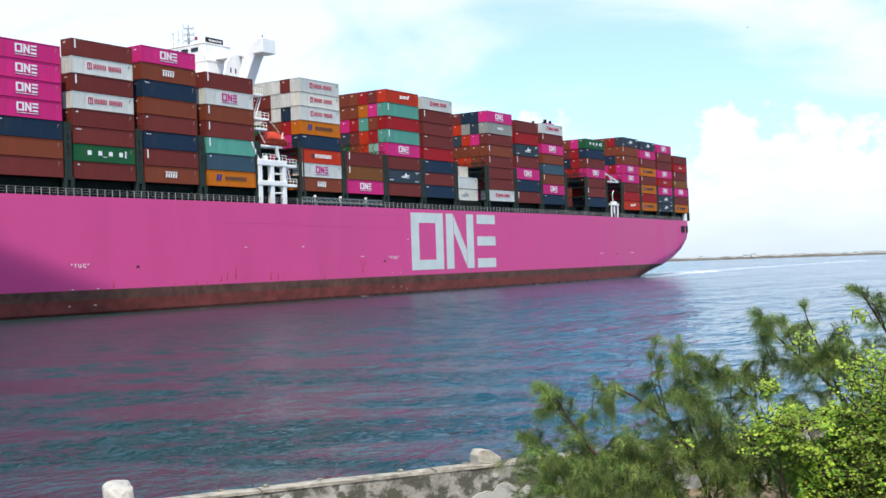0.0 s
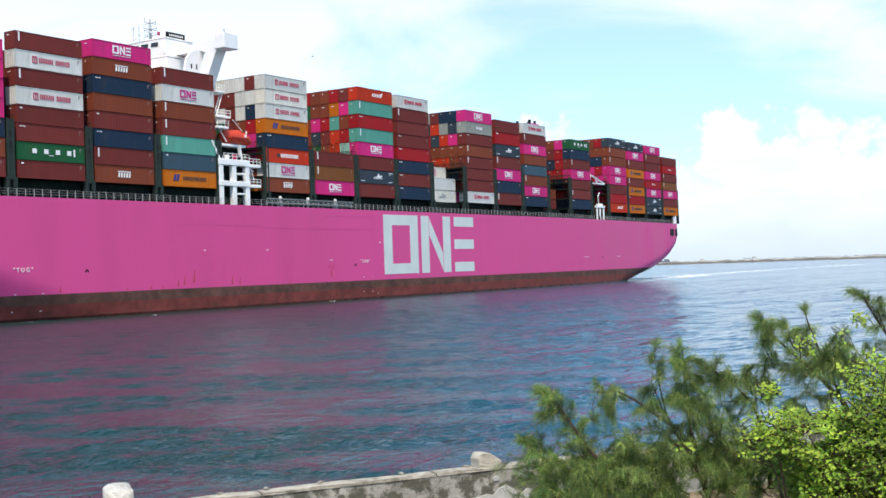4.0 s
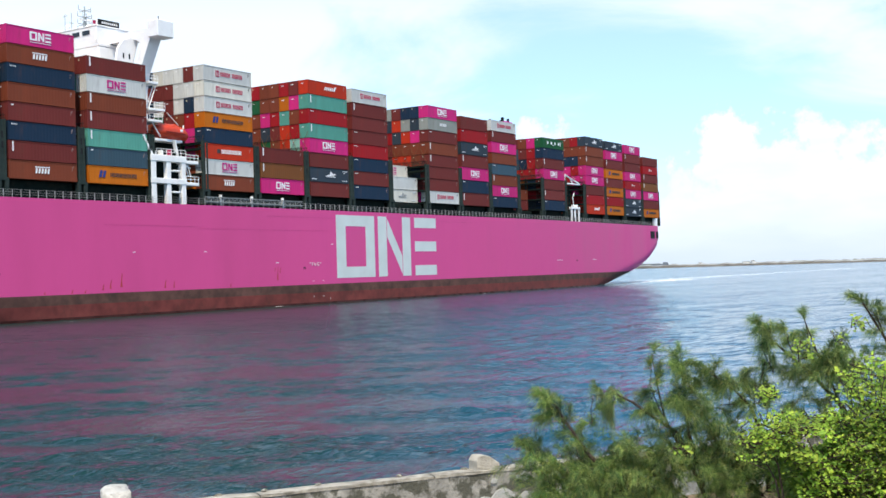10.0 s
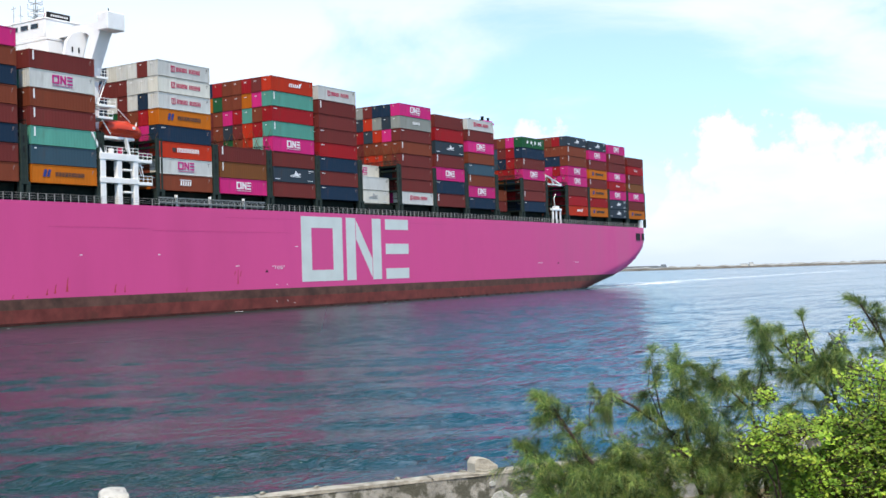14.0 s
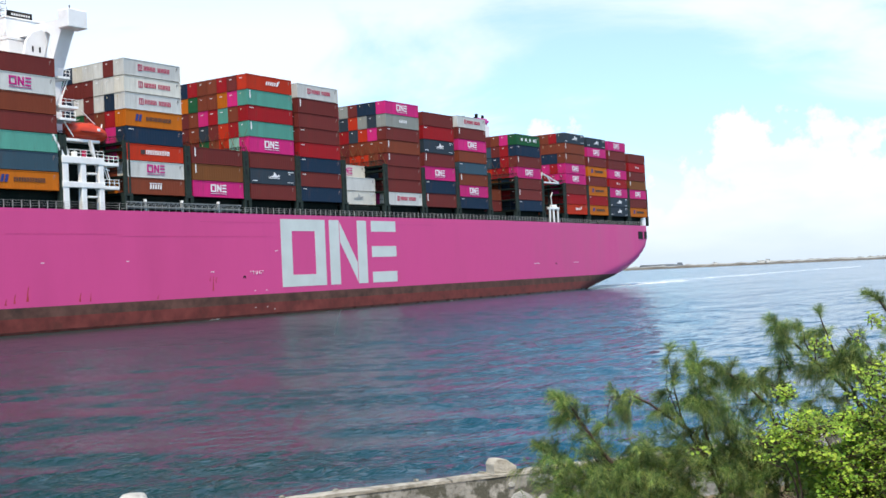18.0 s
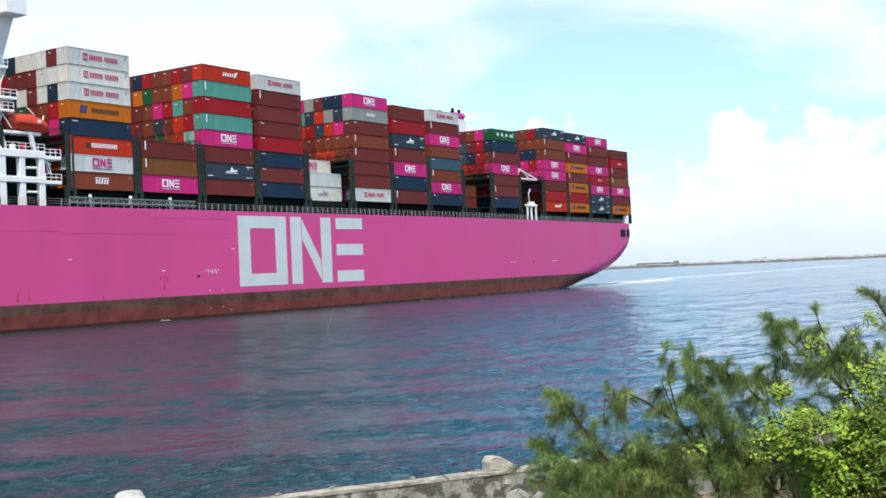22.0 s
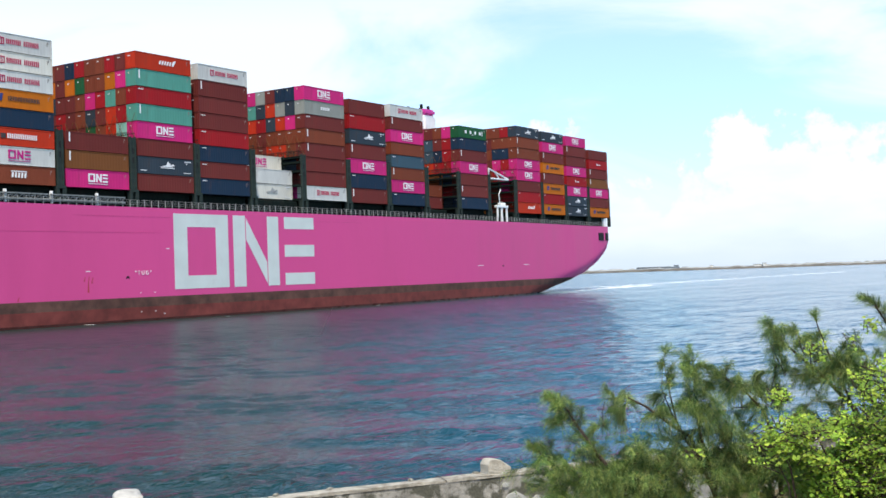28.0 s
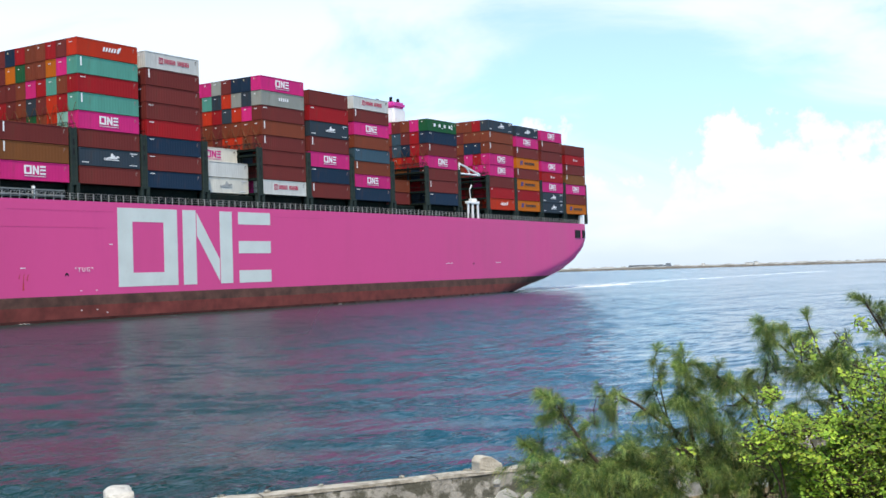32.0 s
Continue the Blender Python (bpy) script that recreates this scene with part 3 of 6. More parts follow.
emblem(slab, 208.4, 244.4, 4.92, 17.5, SHIP, HULL_WHITE, "hull_emblem")


def tug_sign(x, z, size):
    """The word that marks where tugs may push."""
    cu = bpy.data.curves.new("tug_sign", "FONT")
    cu.body, cu.size, cu.extrude, cu.align_x, cu.align_y = '"TUG"', size, 0.02, "CENTER", "CENTER"
    cu.space_character = 1.55
    tmp = new("tug_sign", cu)
    me = bpy.data.meshes.new_from_object(tmp.evaluated_get(bpy.context.evaluated_depsgraph_get()))
    bpy.data.objects.remove(tmp)
    me.materials.clear()
    me.materials.append(MARK_WHITE)
    ob = part("tug_sign", me, MARK_WHITE, SHIP, "white lettering on the hull")
    ob["kind"] = "stuff"
    ob.matrix_basis = pose(x, hull_y(x, z) - 0.05, z, 90, 0, 0)


tug_sign(119.0, 7.55, 0.9)
tug_sign(201.6, 7.75, 0.9)
for x, z, w in ((306.5, 7.6, 3.0), (331.0, 7.6, 3.0), (190.6, 8.1, 0.9), (207.0, 11.6, 0.7), (156.0, 10.2, 0.6), (172.0, 10.2, 0.6), (118, 3.95, 0.35), (122.5, 3.95, 0.35), (118, 1.4, 0.3), (122.5, 1.4, 0.3), (201, 4.5, 0.3), (204, 4.5, 0.3), (201, 1.5, 0.3), (204, 1.5, 0.3), (206, 1.0, 0.3)):
    bm = bmesh.new()
    slab(bm, [(x - w / 2, z), (x + w / 2, z), (x + w / 2, z + 0.11), (x - w / 2, z + 0.11)])
    part("hull_mark", fair(bm), MARK_WHITE, SHIP)
for x, z in ((130.6, 7.05), (198.4, 6.9), (318, 7.3)):
    bm = bmesh.new()
    slab(bm, [(x + 0.36 * math.cos(k * math.pi / 8), z + 0.42 * math.sin(k * math.pi / 8)) for k in range(9)] + [(x + 0.2 * math.cos(k * math.pi / 8), z - 0.12 + 0.26 * math.sin(k * math.pi / 8)) for k in range(8, -1, -1)])
    part("hull_outlet", fair(bm), BLACK, SHIP, "dark overboard outlet")
# rust that has run down from scuppers and welds
random.seed(5)
for x, z, h, w in ((149.5, 4.3, 0.9, 0.35), (151.0, 4.5, 1.4, 0.35), (153.2, 4.7, 2.2, 0.45), (143.5, 4.0, 0.5, 0.3), (146.0, 4.0, 0.4, 0.3), (162.5, 4.3, 1.3, 0.35), (164.5, 4.3, 1.2, 0.25), (190.6, 4.9, 2.6, 0.32), (191.3, 6.3, 0.9, 0.22), (189.9, 6.6, 0.7, 0.2),
                   (178.0, 4.0, 0.6, 0.25), (125.5, 4.1, 1.0, 0.3), (138.5, 4.0, 0.4, 0.3)):
    bm = bmesh.new()
    top = [(x + random.uniform(-0.1, 0.1) + 0.25, z + h), (x + 0.05 + w * 0.2, z + h * 0.9)]
    slab(bm, [(x - w * 0.5, z), (x + w * 0.5, z), (x + w * 0.35, z + h * 0.5)] + top + [(x - w * 0.1, z + h * 0.5)], 0.018)
    part("rust_streak", fair(bm), RUST, SHIP, "orange rust streak")
# plate seams standing a little proud
for x0, x1, z in ((150, 170, 14.55), (170.6, 206, 14.2), (188, 207.6, 16.75), (245, 260, 16.8)):
    bm = bmesh.new()
    n = max(int((x1 - x0) / 7), 2)
    for k in range(n):
        a, b = x0 + (x1 - x0) * k / n, x0 + (x1 - x0) * (k + 1) / n
        slab(bm, [(a, z), (b, z), (b, z + 0.045), (a, z + 0.045)], 0.02)
    bmesh.ops.remove_doubles(bm, verts=list(bm.verts), dist=0.002)
    part("plate_seam", fair(bm), SEAM, SHIP)
# mooring openings by the stern
for x0, x1 in ((379.8, 383.4), (384.9, 387.0)):
    bm = bmesh.new()
    slab(bm, [(x0, 14.2), (x1, 14.2), (x1, 16.45), (x0, 16.45)], 0.16)
    part("mooring_port", fair(bm), BLACK, SHIP, "dark mooring opening")

# deck rail
rail = part("deck_rail", bars(0.017, *[((x, hull_y(x, DECK) + 0.25, DECK + h), (x + 8, hull_y(x + 8, DECK) + 0.25, DECK + h)) for x in range(100, 384, 8) for h in (0.42, 0.78, 1.15)]), RAIL_GREY, SHIP, "pale open deck railing")
post_me = mesh_of(boxes((-0.04, 0.04, -0.04, 0.04, 0, 1.15)), "rail_post", RAIL_GREY)
for k in range(190):
    x = 100.5 + k * 1.5
    if 161 < x < 171:
        continue
    part("rail_post", post_me, WHITE, rail).location = (x, hull_y(x, DECK) + 0.25, DECK)

# ---- containers ----
W_BOX, ROW = 2.44, 2.52
MESHES = {}


def container_body(length, h):
    """Corrugated steel box; x along its length from 0, near side at y = 0, standing on z = 0."""
    key = ("body", length, round(h, 3))
    if key in MESHES:
        return MESHES[key]
    bm = bmesh.new()
    rise = h - 0.08
    # corrugated long sides
    for y, s in ((0.05, 1), (W_BOX - 0.05, -1)):
        prof = [(0.12, 0)]
        n = int((length - 0.3) / 0.556)
        step = (length - 0.24) / n
        for k in range(n):
            x = 0.12 + k * step
            prof += [(x + step * 0.25, 0), (x + step * 0.38, 1), (x + step * 0.80, 1), (x + step * 0.93, 0)]
        prof.append((length - 0.12, 0))
        lo = [bm.verts.new((x, y + s * 0.010 * d, 0.14)) for x, d in prof]
        hi = [bm.verts.new((x, y + s * 0.010 * d, rise - 0.10)) for x, d in prof]
        for k in range(len(lo) - 1):
            f = (lo[k], lo[k + 1], hi[k + 1], hi[k])
            bm.faces.new(f if s > 0 else f[::-1])
    box(bm, 0.09, length - 0.09, 0.13, W_BOX - 0.13, 0.10, rise - 0.03)
    me = mesh_of(bm, "container_body")
    me.materials.append(PAINT["br"])
    MESHES[key] = me
    return me


def container_frame(length, h):
    key = ("frame", length, round(h, 3))
    if key in MESHES:
        return MESHES[key]
    p, r = 0.16, h - 0.08
    dims = [(x, x + p, y, y + p, 0, r) for x in (0, length - p) for y in (0, W_BOX - p)]
    dims += [(p, length - p, y, y + 0.08, z, z + d) for y in (0.01, W_BOX - 0.09) for z, d in ((0.02, 0.14), (r - 0.13, 0.11))]
    dims += [(x, x + 0.1, p, W_BOX - p, z, z + d) for x in (0.01, length - 0.11) for z, d in ((0.02, 0.14), (r - 0.13, 0.11))]
    dims += [(p * 0.5, length - p * 0.5, 0.05, W_BOX - 0.05, r - 0.05, r - 0.02)]
    me = mesh_of(boxes(*dims), "container_frame")
    me.materials.append(PAINT["br"])
    MESHES[key] = me
    return me


def container_door(h):
    """Pair of end doors with locking rods, on the forward end."""
    key = ("door", round(h, 3))
    if key in MESHES:
        return MESHES[key]
    r = h - 0.08
    prof = [(0.17, 0.05)]
    for y in (0.42, 0.95, 1.22, 1.49, 2.02):
        d = 0.08 if y == 1.22 else 0.0
        prof += [(y - 0.035, 0.05), (y - 0.03, d), (y + 0.03, d), (y + 0.035, 0.05)]
    prof.append((W_BOX - 0.17, 0.05))
    bm = bmesh.new()
    lo = [bm.verts.new((x, y, 0.17)) for y, x in prof]
    hi = [bm.verts.new((x, y, r - 0.14)) for y, x in prof]
    for k in range(len(lo) - 1):
        bm.faces.new((lo[k], hi[k], hi[k + 1], lo[k + 1]))
    me = mesh_of(bm, "end_door")
    me.materials.append(PAINT["br"])
    MESHES[key] = me
    return me


def paint_object(ob, mat):
    ob.material_slots[0].link = "OBJECT"
    ob.material_slots[0].material = mat


def plate(bm, outline, y=-0.012):
    vs = [bm.verts.new((x, y, z)) for x, z in outline]
    ws = [bm.verts.new((x, 0.03, z)) for x, z in outline]
    bm.faces.new(vs)
    n = len(vs)
    for k in range(n):
        bm.faces.new((vs[k], ws[k], ws[(k + 1) % n], vs[(k + 1) % n]))


def rect(x0, x1, z0, z1):
    return [(x0, z0), (x1, z0), (x1, z1), (x0, z1)]


def shapes(*outs):
    bm = bmesh.new()
    for o in outs:
        plate(bm, o)
    return fair(bm)


def word(x0, x1, z0, z1, n, lean=0.0):
    """A row of n plain upright bars standing for writing."""
    w = (x1 - x0) / n
    return [[(x0 + k * w + w * 0.1, z0), (x0 + k * w + w * 0.65, z0), (x0 + k * w + w * 0.65 + lean, z1), (x0 + k * w + w * 0.1 + lean, z1)] for k in range(n)]


def mark_meshes(kind, h, dark):
    key = ("mark", kind, round(h, 3), dark)
    if key in MESHES:
        return MESHES[key]
    c = h * 0.52
    got = []
    ink = MARK_MAGENTA if dark else MARK_WHITE

    def add(mat, *outs):
        for group in ([[o] for o in outs] if len(outs) < 4 else [outs]):
            got.append(mesh_of(shapes(*group), "marking", mat))

    if kind == "one":
        x0, x1, z0, z1 = 4.1, 7.9, c - 0.55, c + 0.75
        w = x1 - x0
        t = 0.30
        bm = bmesh.new()
        o, i = rect(x0, x0 + 1.3, z0, z1), rect(x0 + t, x0 + 1.3 - t, z0 + 0.24, z1 - 0.24)
        for k in range(4):
            plate(bm, [o[k], o[(k + 1) % 4], i[(k + 1) % 4], i[k]])
        bmesh.ops.remove_doubles(bm, verts=list(bm.verts), dist=0.002)
        got.append(mesh_of(fair(bm), "marking", ink))
        for a in (x0 + 1.5, x0 + 2.6 - t):
            add(ink, rect(a, a + t - 0.02, z0, z1))
        add(ink, [(x0 + 1.82, z1 - 0.06), (x0 + 1.82, z1 - 0.55), (x0 + 2.28, z0 + 0.06), (x0 + 2.28, z0 + 0.55)])
        for a in (z0, c, z1 - 0.25):
            add(ink, rect(x0 + 2.8, x1, a, a + 0.25))
        add(ink, rect(x0, x1, z0 - 0.32, z0 - 0.24))
    elif kind == "ym":
        add(MARK_RED, rect(3.0, 3.9, c + 0.38, c + 0.52), rect(3.0, 3.15, c - 0.4, c + 0.38), rect(3.38, 3.52, c - 0.4, c + 0.38), rect(3.75, 3.9, c - 0.4, c + 0.38), rect(3.0, 3.9, c - 0.52, c - 0.4))
        add(MARK_RED, *word(4.2, 6.8, c - 0.38, c + 0.38, 8), *word(7.2, 9.9, c - 0.38, c + 0.38, 8))
    elif kind == "hmm":
        add(MARK_WHITE, *word(4.5, 7.2, c - 0.50, c + 0.25, 5, 0.12), rect(4.5, 7.2, c + 0.35, c + 0.5))
    elif kind == "hmi":
        add(MARK_WHITE, *word(5.0, 7.8, c - 0.3, c + 0.35, 5, 0.25), [(7.9, c - 0.3), (8.3, c - 0.3), (8.9, c + 0.7), (8.2, c + 0.5)])
    elif kind == "hap":
        add(MARK_BLUE, [(2.0, c - 0.5), (2.5, c - 0.5), (2.8, c + 0.6), (2.3, c + 0.6)], [(2.7, c - 0.5), (3.2, c - 0.5), (3.5, c + 0.6), (3.0, c + 0.6)])
        add(MARK_DARK, *word(4.3, 9.8, c - 0.35, c + 0.3, 20))
    elif kind == "hyu":
        add(MARK_DARK, rect(2.9, 3.8, c - 0.35, c + 0.35))
        add(MARK_WHITE, *word(4.0, 9.2, c - 0.36, c + 0.36, 14))
    elif kind == "uas":
        add(MARK_WHITE, *[rect(x, x + 0.75, c - 0.35, c + 0.35) for x in (2.6, 4.7, 6.8, 8.9)])
        add(MARK_WHITE, rect(10.1, 10.4, c - 0.5, c + 0.6), rect(5.6, 6.4, c - 0.6, c - 0.5))
    elif kind == "cma":
        add(ink if not dark else MARK_PALE, [(4.6, c - 0.2), (7.6, c - 0.2), (6.4, c + 0.75), (6.1, c + 0.1)], [(6.7, c - 0.1), (8.0, c + 0.05), (7.6, c + 0.35)], rect(4.9, 7.9, c - 0.42, c - 0.3))
        add(MARK_WHITE, rect(10.2, 11.7, h - 0.55, h - 0.42), rect(0.5, 1.8, 0.45, 0.58), rect(10.0, 11.6, 0.42, 0.52), rect(10.5, 10.8, h - 0.9, h - 0.75))
    elif kind == "tri":
        add(MARK_WHITE, *word(4.9, 7.8, c - 0.3, c + 0.3, 5))
    elif kind == "ksm":
        add(MARK_WHITE, rect(5.2, 5.7, c - 0.3, c + 0.3), rect(6.4, 7.4, c - 0.25, c + 0.0))
    elif kind == "vb":
        add(MARK_WHITE, rect(0.62, 0.86, h * 0.42, h * 0.92))
    elif kind == "sm":
        add(MARK_WHITE, *word(0.5, 1.6, h - 0.58, h - 0.42, 5))
    elif kind == "dot":
        add(MARK_WHITE, rect(0.6, 1.0, h - 0.62, h - 0.42))
    # running numbers by the right end
    tiny = MARK_DARK if dark else MARK_FAINT
    if kind != "cma":
        add(tiny, rect(11.46, 11.52, h * 0.72, h * 0.84), rect(11.30, 11.34, h * 0.6, h * 0.8))
    MESHES[key] = got
    return got


WHAT_MARK = {"one": "with hollow block emblem", "ym": "with dark red bar emblem", "hmm": "with white block emblem", "hmi": "with slanted white emblem", "hap": "with dark blue emblem", "hyu": "with white bar lettering",
             "uas": "with four white blocks", "cma": "with pale swoosh emblem", "tri": "with faint white bars", "ksm": "with small white emblem", "vb": "with white end stripe", "sm": "with small white marks", "dot": "with small white corner mark", "": "with plain sides"}


DOOR_LABEL = [mesh_of(boxes((-0.012, 0.02, 0.5 + a, 0.5 + a + w, 2.05, 2.05 + h)), "door_label", m) for a, w, h, m in ((0.9, 0.34, 0.16, MARK_WHITE), (0.7, 0.6, 0.12, MARK_WHITE), (1.1, 0.2, 0.26, material("pale_yellow_marking", (0.62, 0.56, 0.36), 0.6)))]


def shipping_container(x0, y, z, h, color, mark="", length=12.19):
    ob = new("shipping_container", container_body(length, h))
    paint_object(ob, PAINT[color])
    fr = part("frame", container_frame(length, h), None, ob)
    dr = part("end_door", container_door(h), None, ob)
    part("door_label", DOOR_LABEL[int(x0 + 7 * y + 3 * z) % 3], None, ob)
    for o in (fr, dr):
        paint_object(o, PAINT[color])
    if y < 152 and length > 12:
        for me in mark_meshes(mark, h, color in ("wh", "cr")):
            mk_ob = part("marking", me, None, ob)
            if len(me.vertices) > 16:
                mk_ob["kind"] = "stuff"
    ob.matrix_basis = pose(x0, y, z)
    tagged(ob, "%s corrugated shipping container %s on deck" % (COLOR_WORDS[color], WHAT_MARK[mark]), "shipping container", "deck containers")
    return moving(ob)


# right end, near side, base height, top height, tiers from the bottom up
BAYS = [
    (117.2, 144.5, 21.1, 41.2, "br:dot rb nv:sm pk:one pk:one pk:one pk:one"),
    (131.5, 144.5, 21.1, 42.9, "br:dot gn:uas br:sm br:dot wh:ym br:vb wh:ym br:vb"),
    (145.75, 144.5, 21.1, 43.8, "rb:hmm br:vb nv:sm br:dot rb nv:sm rb:hmm pk:one"),
    (160.2, 144.5, 21.1, 41.15, "or:hap sb:dot tl:vb br:vb rb:vb wh:one br:vb"),
    (185.75, 144.5, 21.1, 43.1, "rb:hmm wh:one sc:hyu nv:sm or:hap wh:ym cr:ym wh:ym"),
    (200.0, 144.5, 21.1, 29.7, "pk:one tn:vb br:vb"),
    (214.2, 144.5, 21.1, 43.95, "br sl:cma br pk:one tl:vb rd:sm tl:vb sc:hmi"),
    (228.1, 144.5, 21.1, 43.75, "nv:sm br:sm nv:sm rd:sm br:sm br br:vb wh:ym"),
    (256.1, 144.5, 21.1, 43.2, "wh:ym br br br:vb rb:vb br:sm gy:tri pk:one"),
    (269.9, 144.5, 21.0, 42.1, "br:vb nv:sm pk:one br:vb sl:cma rd:sm br"),
    (284.0, 144.5, 21.0, 42.5, "nv:sm pk:one rb:vb sb:sm rb pk:one br:vb wh:ym"),
    (313.0, 145.8, 21.1, 40.6, "nv:sm br:vb br pk:one br:vb nv:sm gn:uas"),
    (346.0, 149.4, 21.1, 43.8, "sc:hmi rd:dot br pk:one pk:one rb:vb rb:vb sl:cma"),
    (359.8, 149.4, 21.1, 43.5, "or:hap rd:dot or:hap br:vb or:hap br:vb pk:one sl:cma"),
    (373.6, 149.4, 21.0, 43.4, "sl:cma sl:cma pk:one rd:ksm pk:one br br:vb pk:one"),
    (387.7, 149.4, 21.0, 40.5, "or:hap br pk:one tn:vb br:vb rd:ksm br"),
]
# forward ends of the inner rows that can be seen: bay, tier from the top, colours going inboard
INNER = {
    (4, 0): "br wh wh cr nv tl", (4, 1): "wh wh br br br rd", (4, 2): "nv wh br wh nv br", (4, 3): "rd rb br gn rb br",
    (6, 0): "br rd rb rb rd nv br rb", (6, 1): "pk or rb rb gn or br or", (6, 2): "rb tl rd pk rb br br sl", (6, 3): "rd sc br sl rb br rd br", (6, 4): "mt sc rb gn br rb br rd",
    (8, 0): "nv nv br gy pk pk", (8, 1): "sl gy sc sl tl br", (8, 2): "pk sc sl rd sc br", (8, 3): "rb rb rb br rb br", (8, 4): "rb sc sc br rb br",
    (11, 0): "pk rb br pk rb rb", (11, 1): "rd br sb rb pk br", (11, 2): "rd nv sb br pk rb", (11, 3): "rd rd sc br rd rb",
    (12, 0): "rd rb rb tn gn nv", (12, 1): "rb rb br rb tn rb", (12, 2): "nv nv rb br rd br", (12, 3): "rd pk br rb rd br", (12, 4): "pk rd rb br pk br",
    (2, 0): "pk br", (3, 0): "br rb", (7, 0): "wh br", (9, 0): "br br rd", (10, 0): "wh cr", (13, 0): "rd sl", (14, 0): "br rb", (15, 0): "br rb",
}
random.seed(11)
FILL = "br br rb rb rb rd nv sl pk rb or tn gn tl".split()
PITCHES = []


def joined_boxes(cells, name):
    """Hidden inner stacks: boxes with recessed sides, joined; one colour a box."""
    mats, me = list(PAINT), bpy.data.meshes.new(name)
    verts, faces, idx = [], [], []
    for x0, y, z, h, length, color in cells:
        b = len(verts)
        for zz in (z + 0.01, z + h - 0.03):
            for yy in (y, y + W_BOX):
                for xx in (x0, x0 + length):
                    verts.append((xx, yy, zz))
        for f in ((0, 2, 3, 1), (4, 5, 7, 6), (0, 1, 5, 4), (2, 6, 7, 3), (0, 4, 6, 2), (1, 3, 7, 5)):
            faces.append([b + i for i in f])
            idx.append(mats.index(color))
    me.from_pydata(verts, [], faces)
    for m in mats:
        me.materials.append(PAINT[m])
    me.polygons.foreach_set("material_index", idx)
    return me


def build_bays():
    for b, (xr, y, z0, z1, tiers) in enumerate(BAYS):
        tiers = tiers.split()
        n = len(tiers)
        h = (z1 - z0) / n
        x0 = xr - 12.19
        for k, t in enumerate(tiers):
            color, _, mark = t.partition(":")
            shipping_container(x0, y, z0 + k * h, h, color, mark)
        seen = set()
        for (bay, down), row in INNER.items():
            if bay != b:
                continue
            for r, color in enumerate(row.split()):
                k = n - 1 - down
                if (r, k) in seen:
                    continue
                seen.add((r, k))
                shipping_container(x0, y + (r + 1) * ROW, z0 + k * h, h, color, random.choice(("dot", "vb", "sm")))
        cells = []
        rows = int((2 * YC - 2 * y) / ROW)
        for r in range(1, rows):
            for k in range(n if b != 5 else 3):
                if (r - 1, k) not in seen and not (b == 1 and k == n - 1) and not (k == n - 1 and r > rows * 0.6 and random.random() < 0.3):
                    cells.append((x0, y + r * ROW, z0 + k * h, h, 12.19, random.choice(FILL)))
        ob = new("container_stack", joined_boxes(cells, "container_stack"))
        tagged(ob, "inner stacks of mixed coloured shipping containers on ship", "shipping containers", kind="stuff")
        moving(ob)
        part("hatch_cover", bevelled(boxes((x0 - 0.4, xr + 0.4, y + 1.5, 2 * YC - y - 0.9, DECK + 0.02, z0 - 0.02)), 0.12), STEEL_DARK, SHIP, "dark steel hatch cover with shade in its colour")


build_bays()


def low_bay():
    """The two bays that carry only a few boxes, set one row in."""
    for x0, y, z, h, c, m, length in (
            (230.4, 147.0, 21.1, 2.85, "cr", "cma", 12.19), (230.4, 147.0, 23.95, 2.85, "wh", "", 12.19), (230.4, 149.6, 21.1, 2.85, "br", "vb", 12.19), (230.4, 149.6, 23.95, 2.85, "rb", "vb", 12.19), (230.4, 149.6, 26.8, 2.85, "cr", "one", 12.19),
            (286.2, 149.5, 21.1, 2.75, "br", "vb", 12.19), (286.2, 149.5, 23.85, 2.75, "rb", "vb", 12.19), (286.2, 152.0, 21.1, 2.75, "rb", "vb", 12.19), (286.2, 152.0, 23.85, 2.75, "br", "vb", 12.19)):
        shipping_container(x0, y, z, h, c, m, length)
    for x0, y0 in ((230.4, 152.2), (286.2, 154.6)):
        cells = [(x0, y0 + r * ROW, 21.1 + k * 2.8, 2.8, 12.19, random.choice(FILL)) for r in range(13) for k in range(2)]
        moving(tagged(new("container_stack", joined_boxes(cells, "container_stack")), "low inner stacks of mixed coloured containers on ship", "shipping containers", kind="stuff"))
        part("hatch_cover", bevelled(boxes((x0 - 0.4, x0 + 12.6, y0 - 6, 192, DECK + 0.02, 20.75)), 0.12), STEEL_DARK, SHIP, "dark steel hatch cover with shade in its colour")


low_bay()

# ---- lashing bridges ----
LB_POST = mesh_of(bevelled(boxes((-0.17, 0.17, -0.25, 0.25, 0, 11.4)), 0.04), "bridge_post", POST_GREEN)
LB_FOOT = mesh_of(boxes((-0.9, -0.6, -0.3, 0.5, 0, 2.9), (0.6, 0.9, -0.3, 0.5, 0, 2.9), (-0.9, 0.9, -0.3, 0.5, 2.5, 2.9), (-0.9, 0.9, -0.3, 0.5, 0.6, 1.0)), "bridge_foot", POST_GREEN)
LB_WEB = mesh_of(boxes((-0.32, 0.32, -0.16, 0.14, 2.9, 11.3)), "web_plate", POST_GREEN)
LB_SLOT = mesh_of(bevelled(boxes((-0.17, 0.17, -0.175, -0.1, -0.5, 0.5)), 0.03), "web_slot", BLACK)
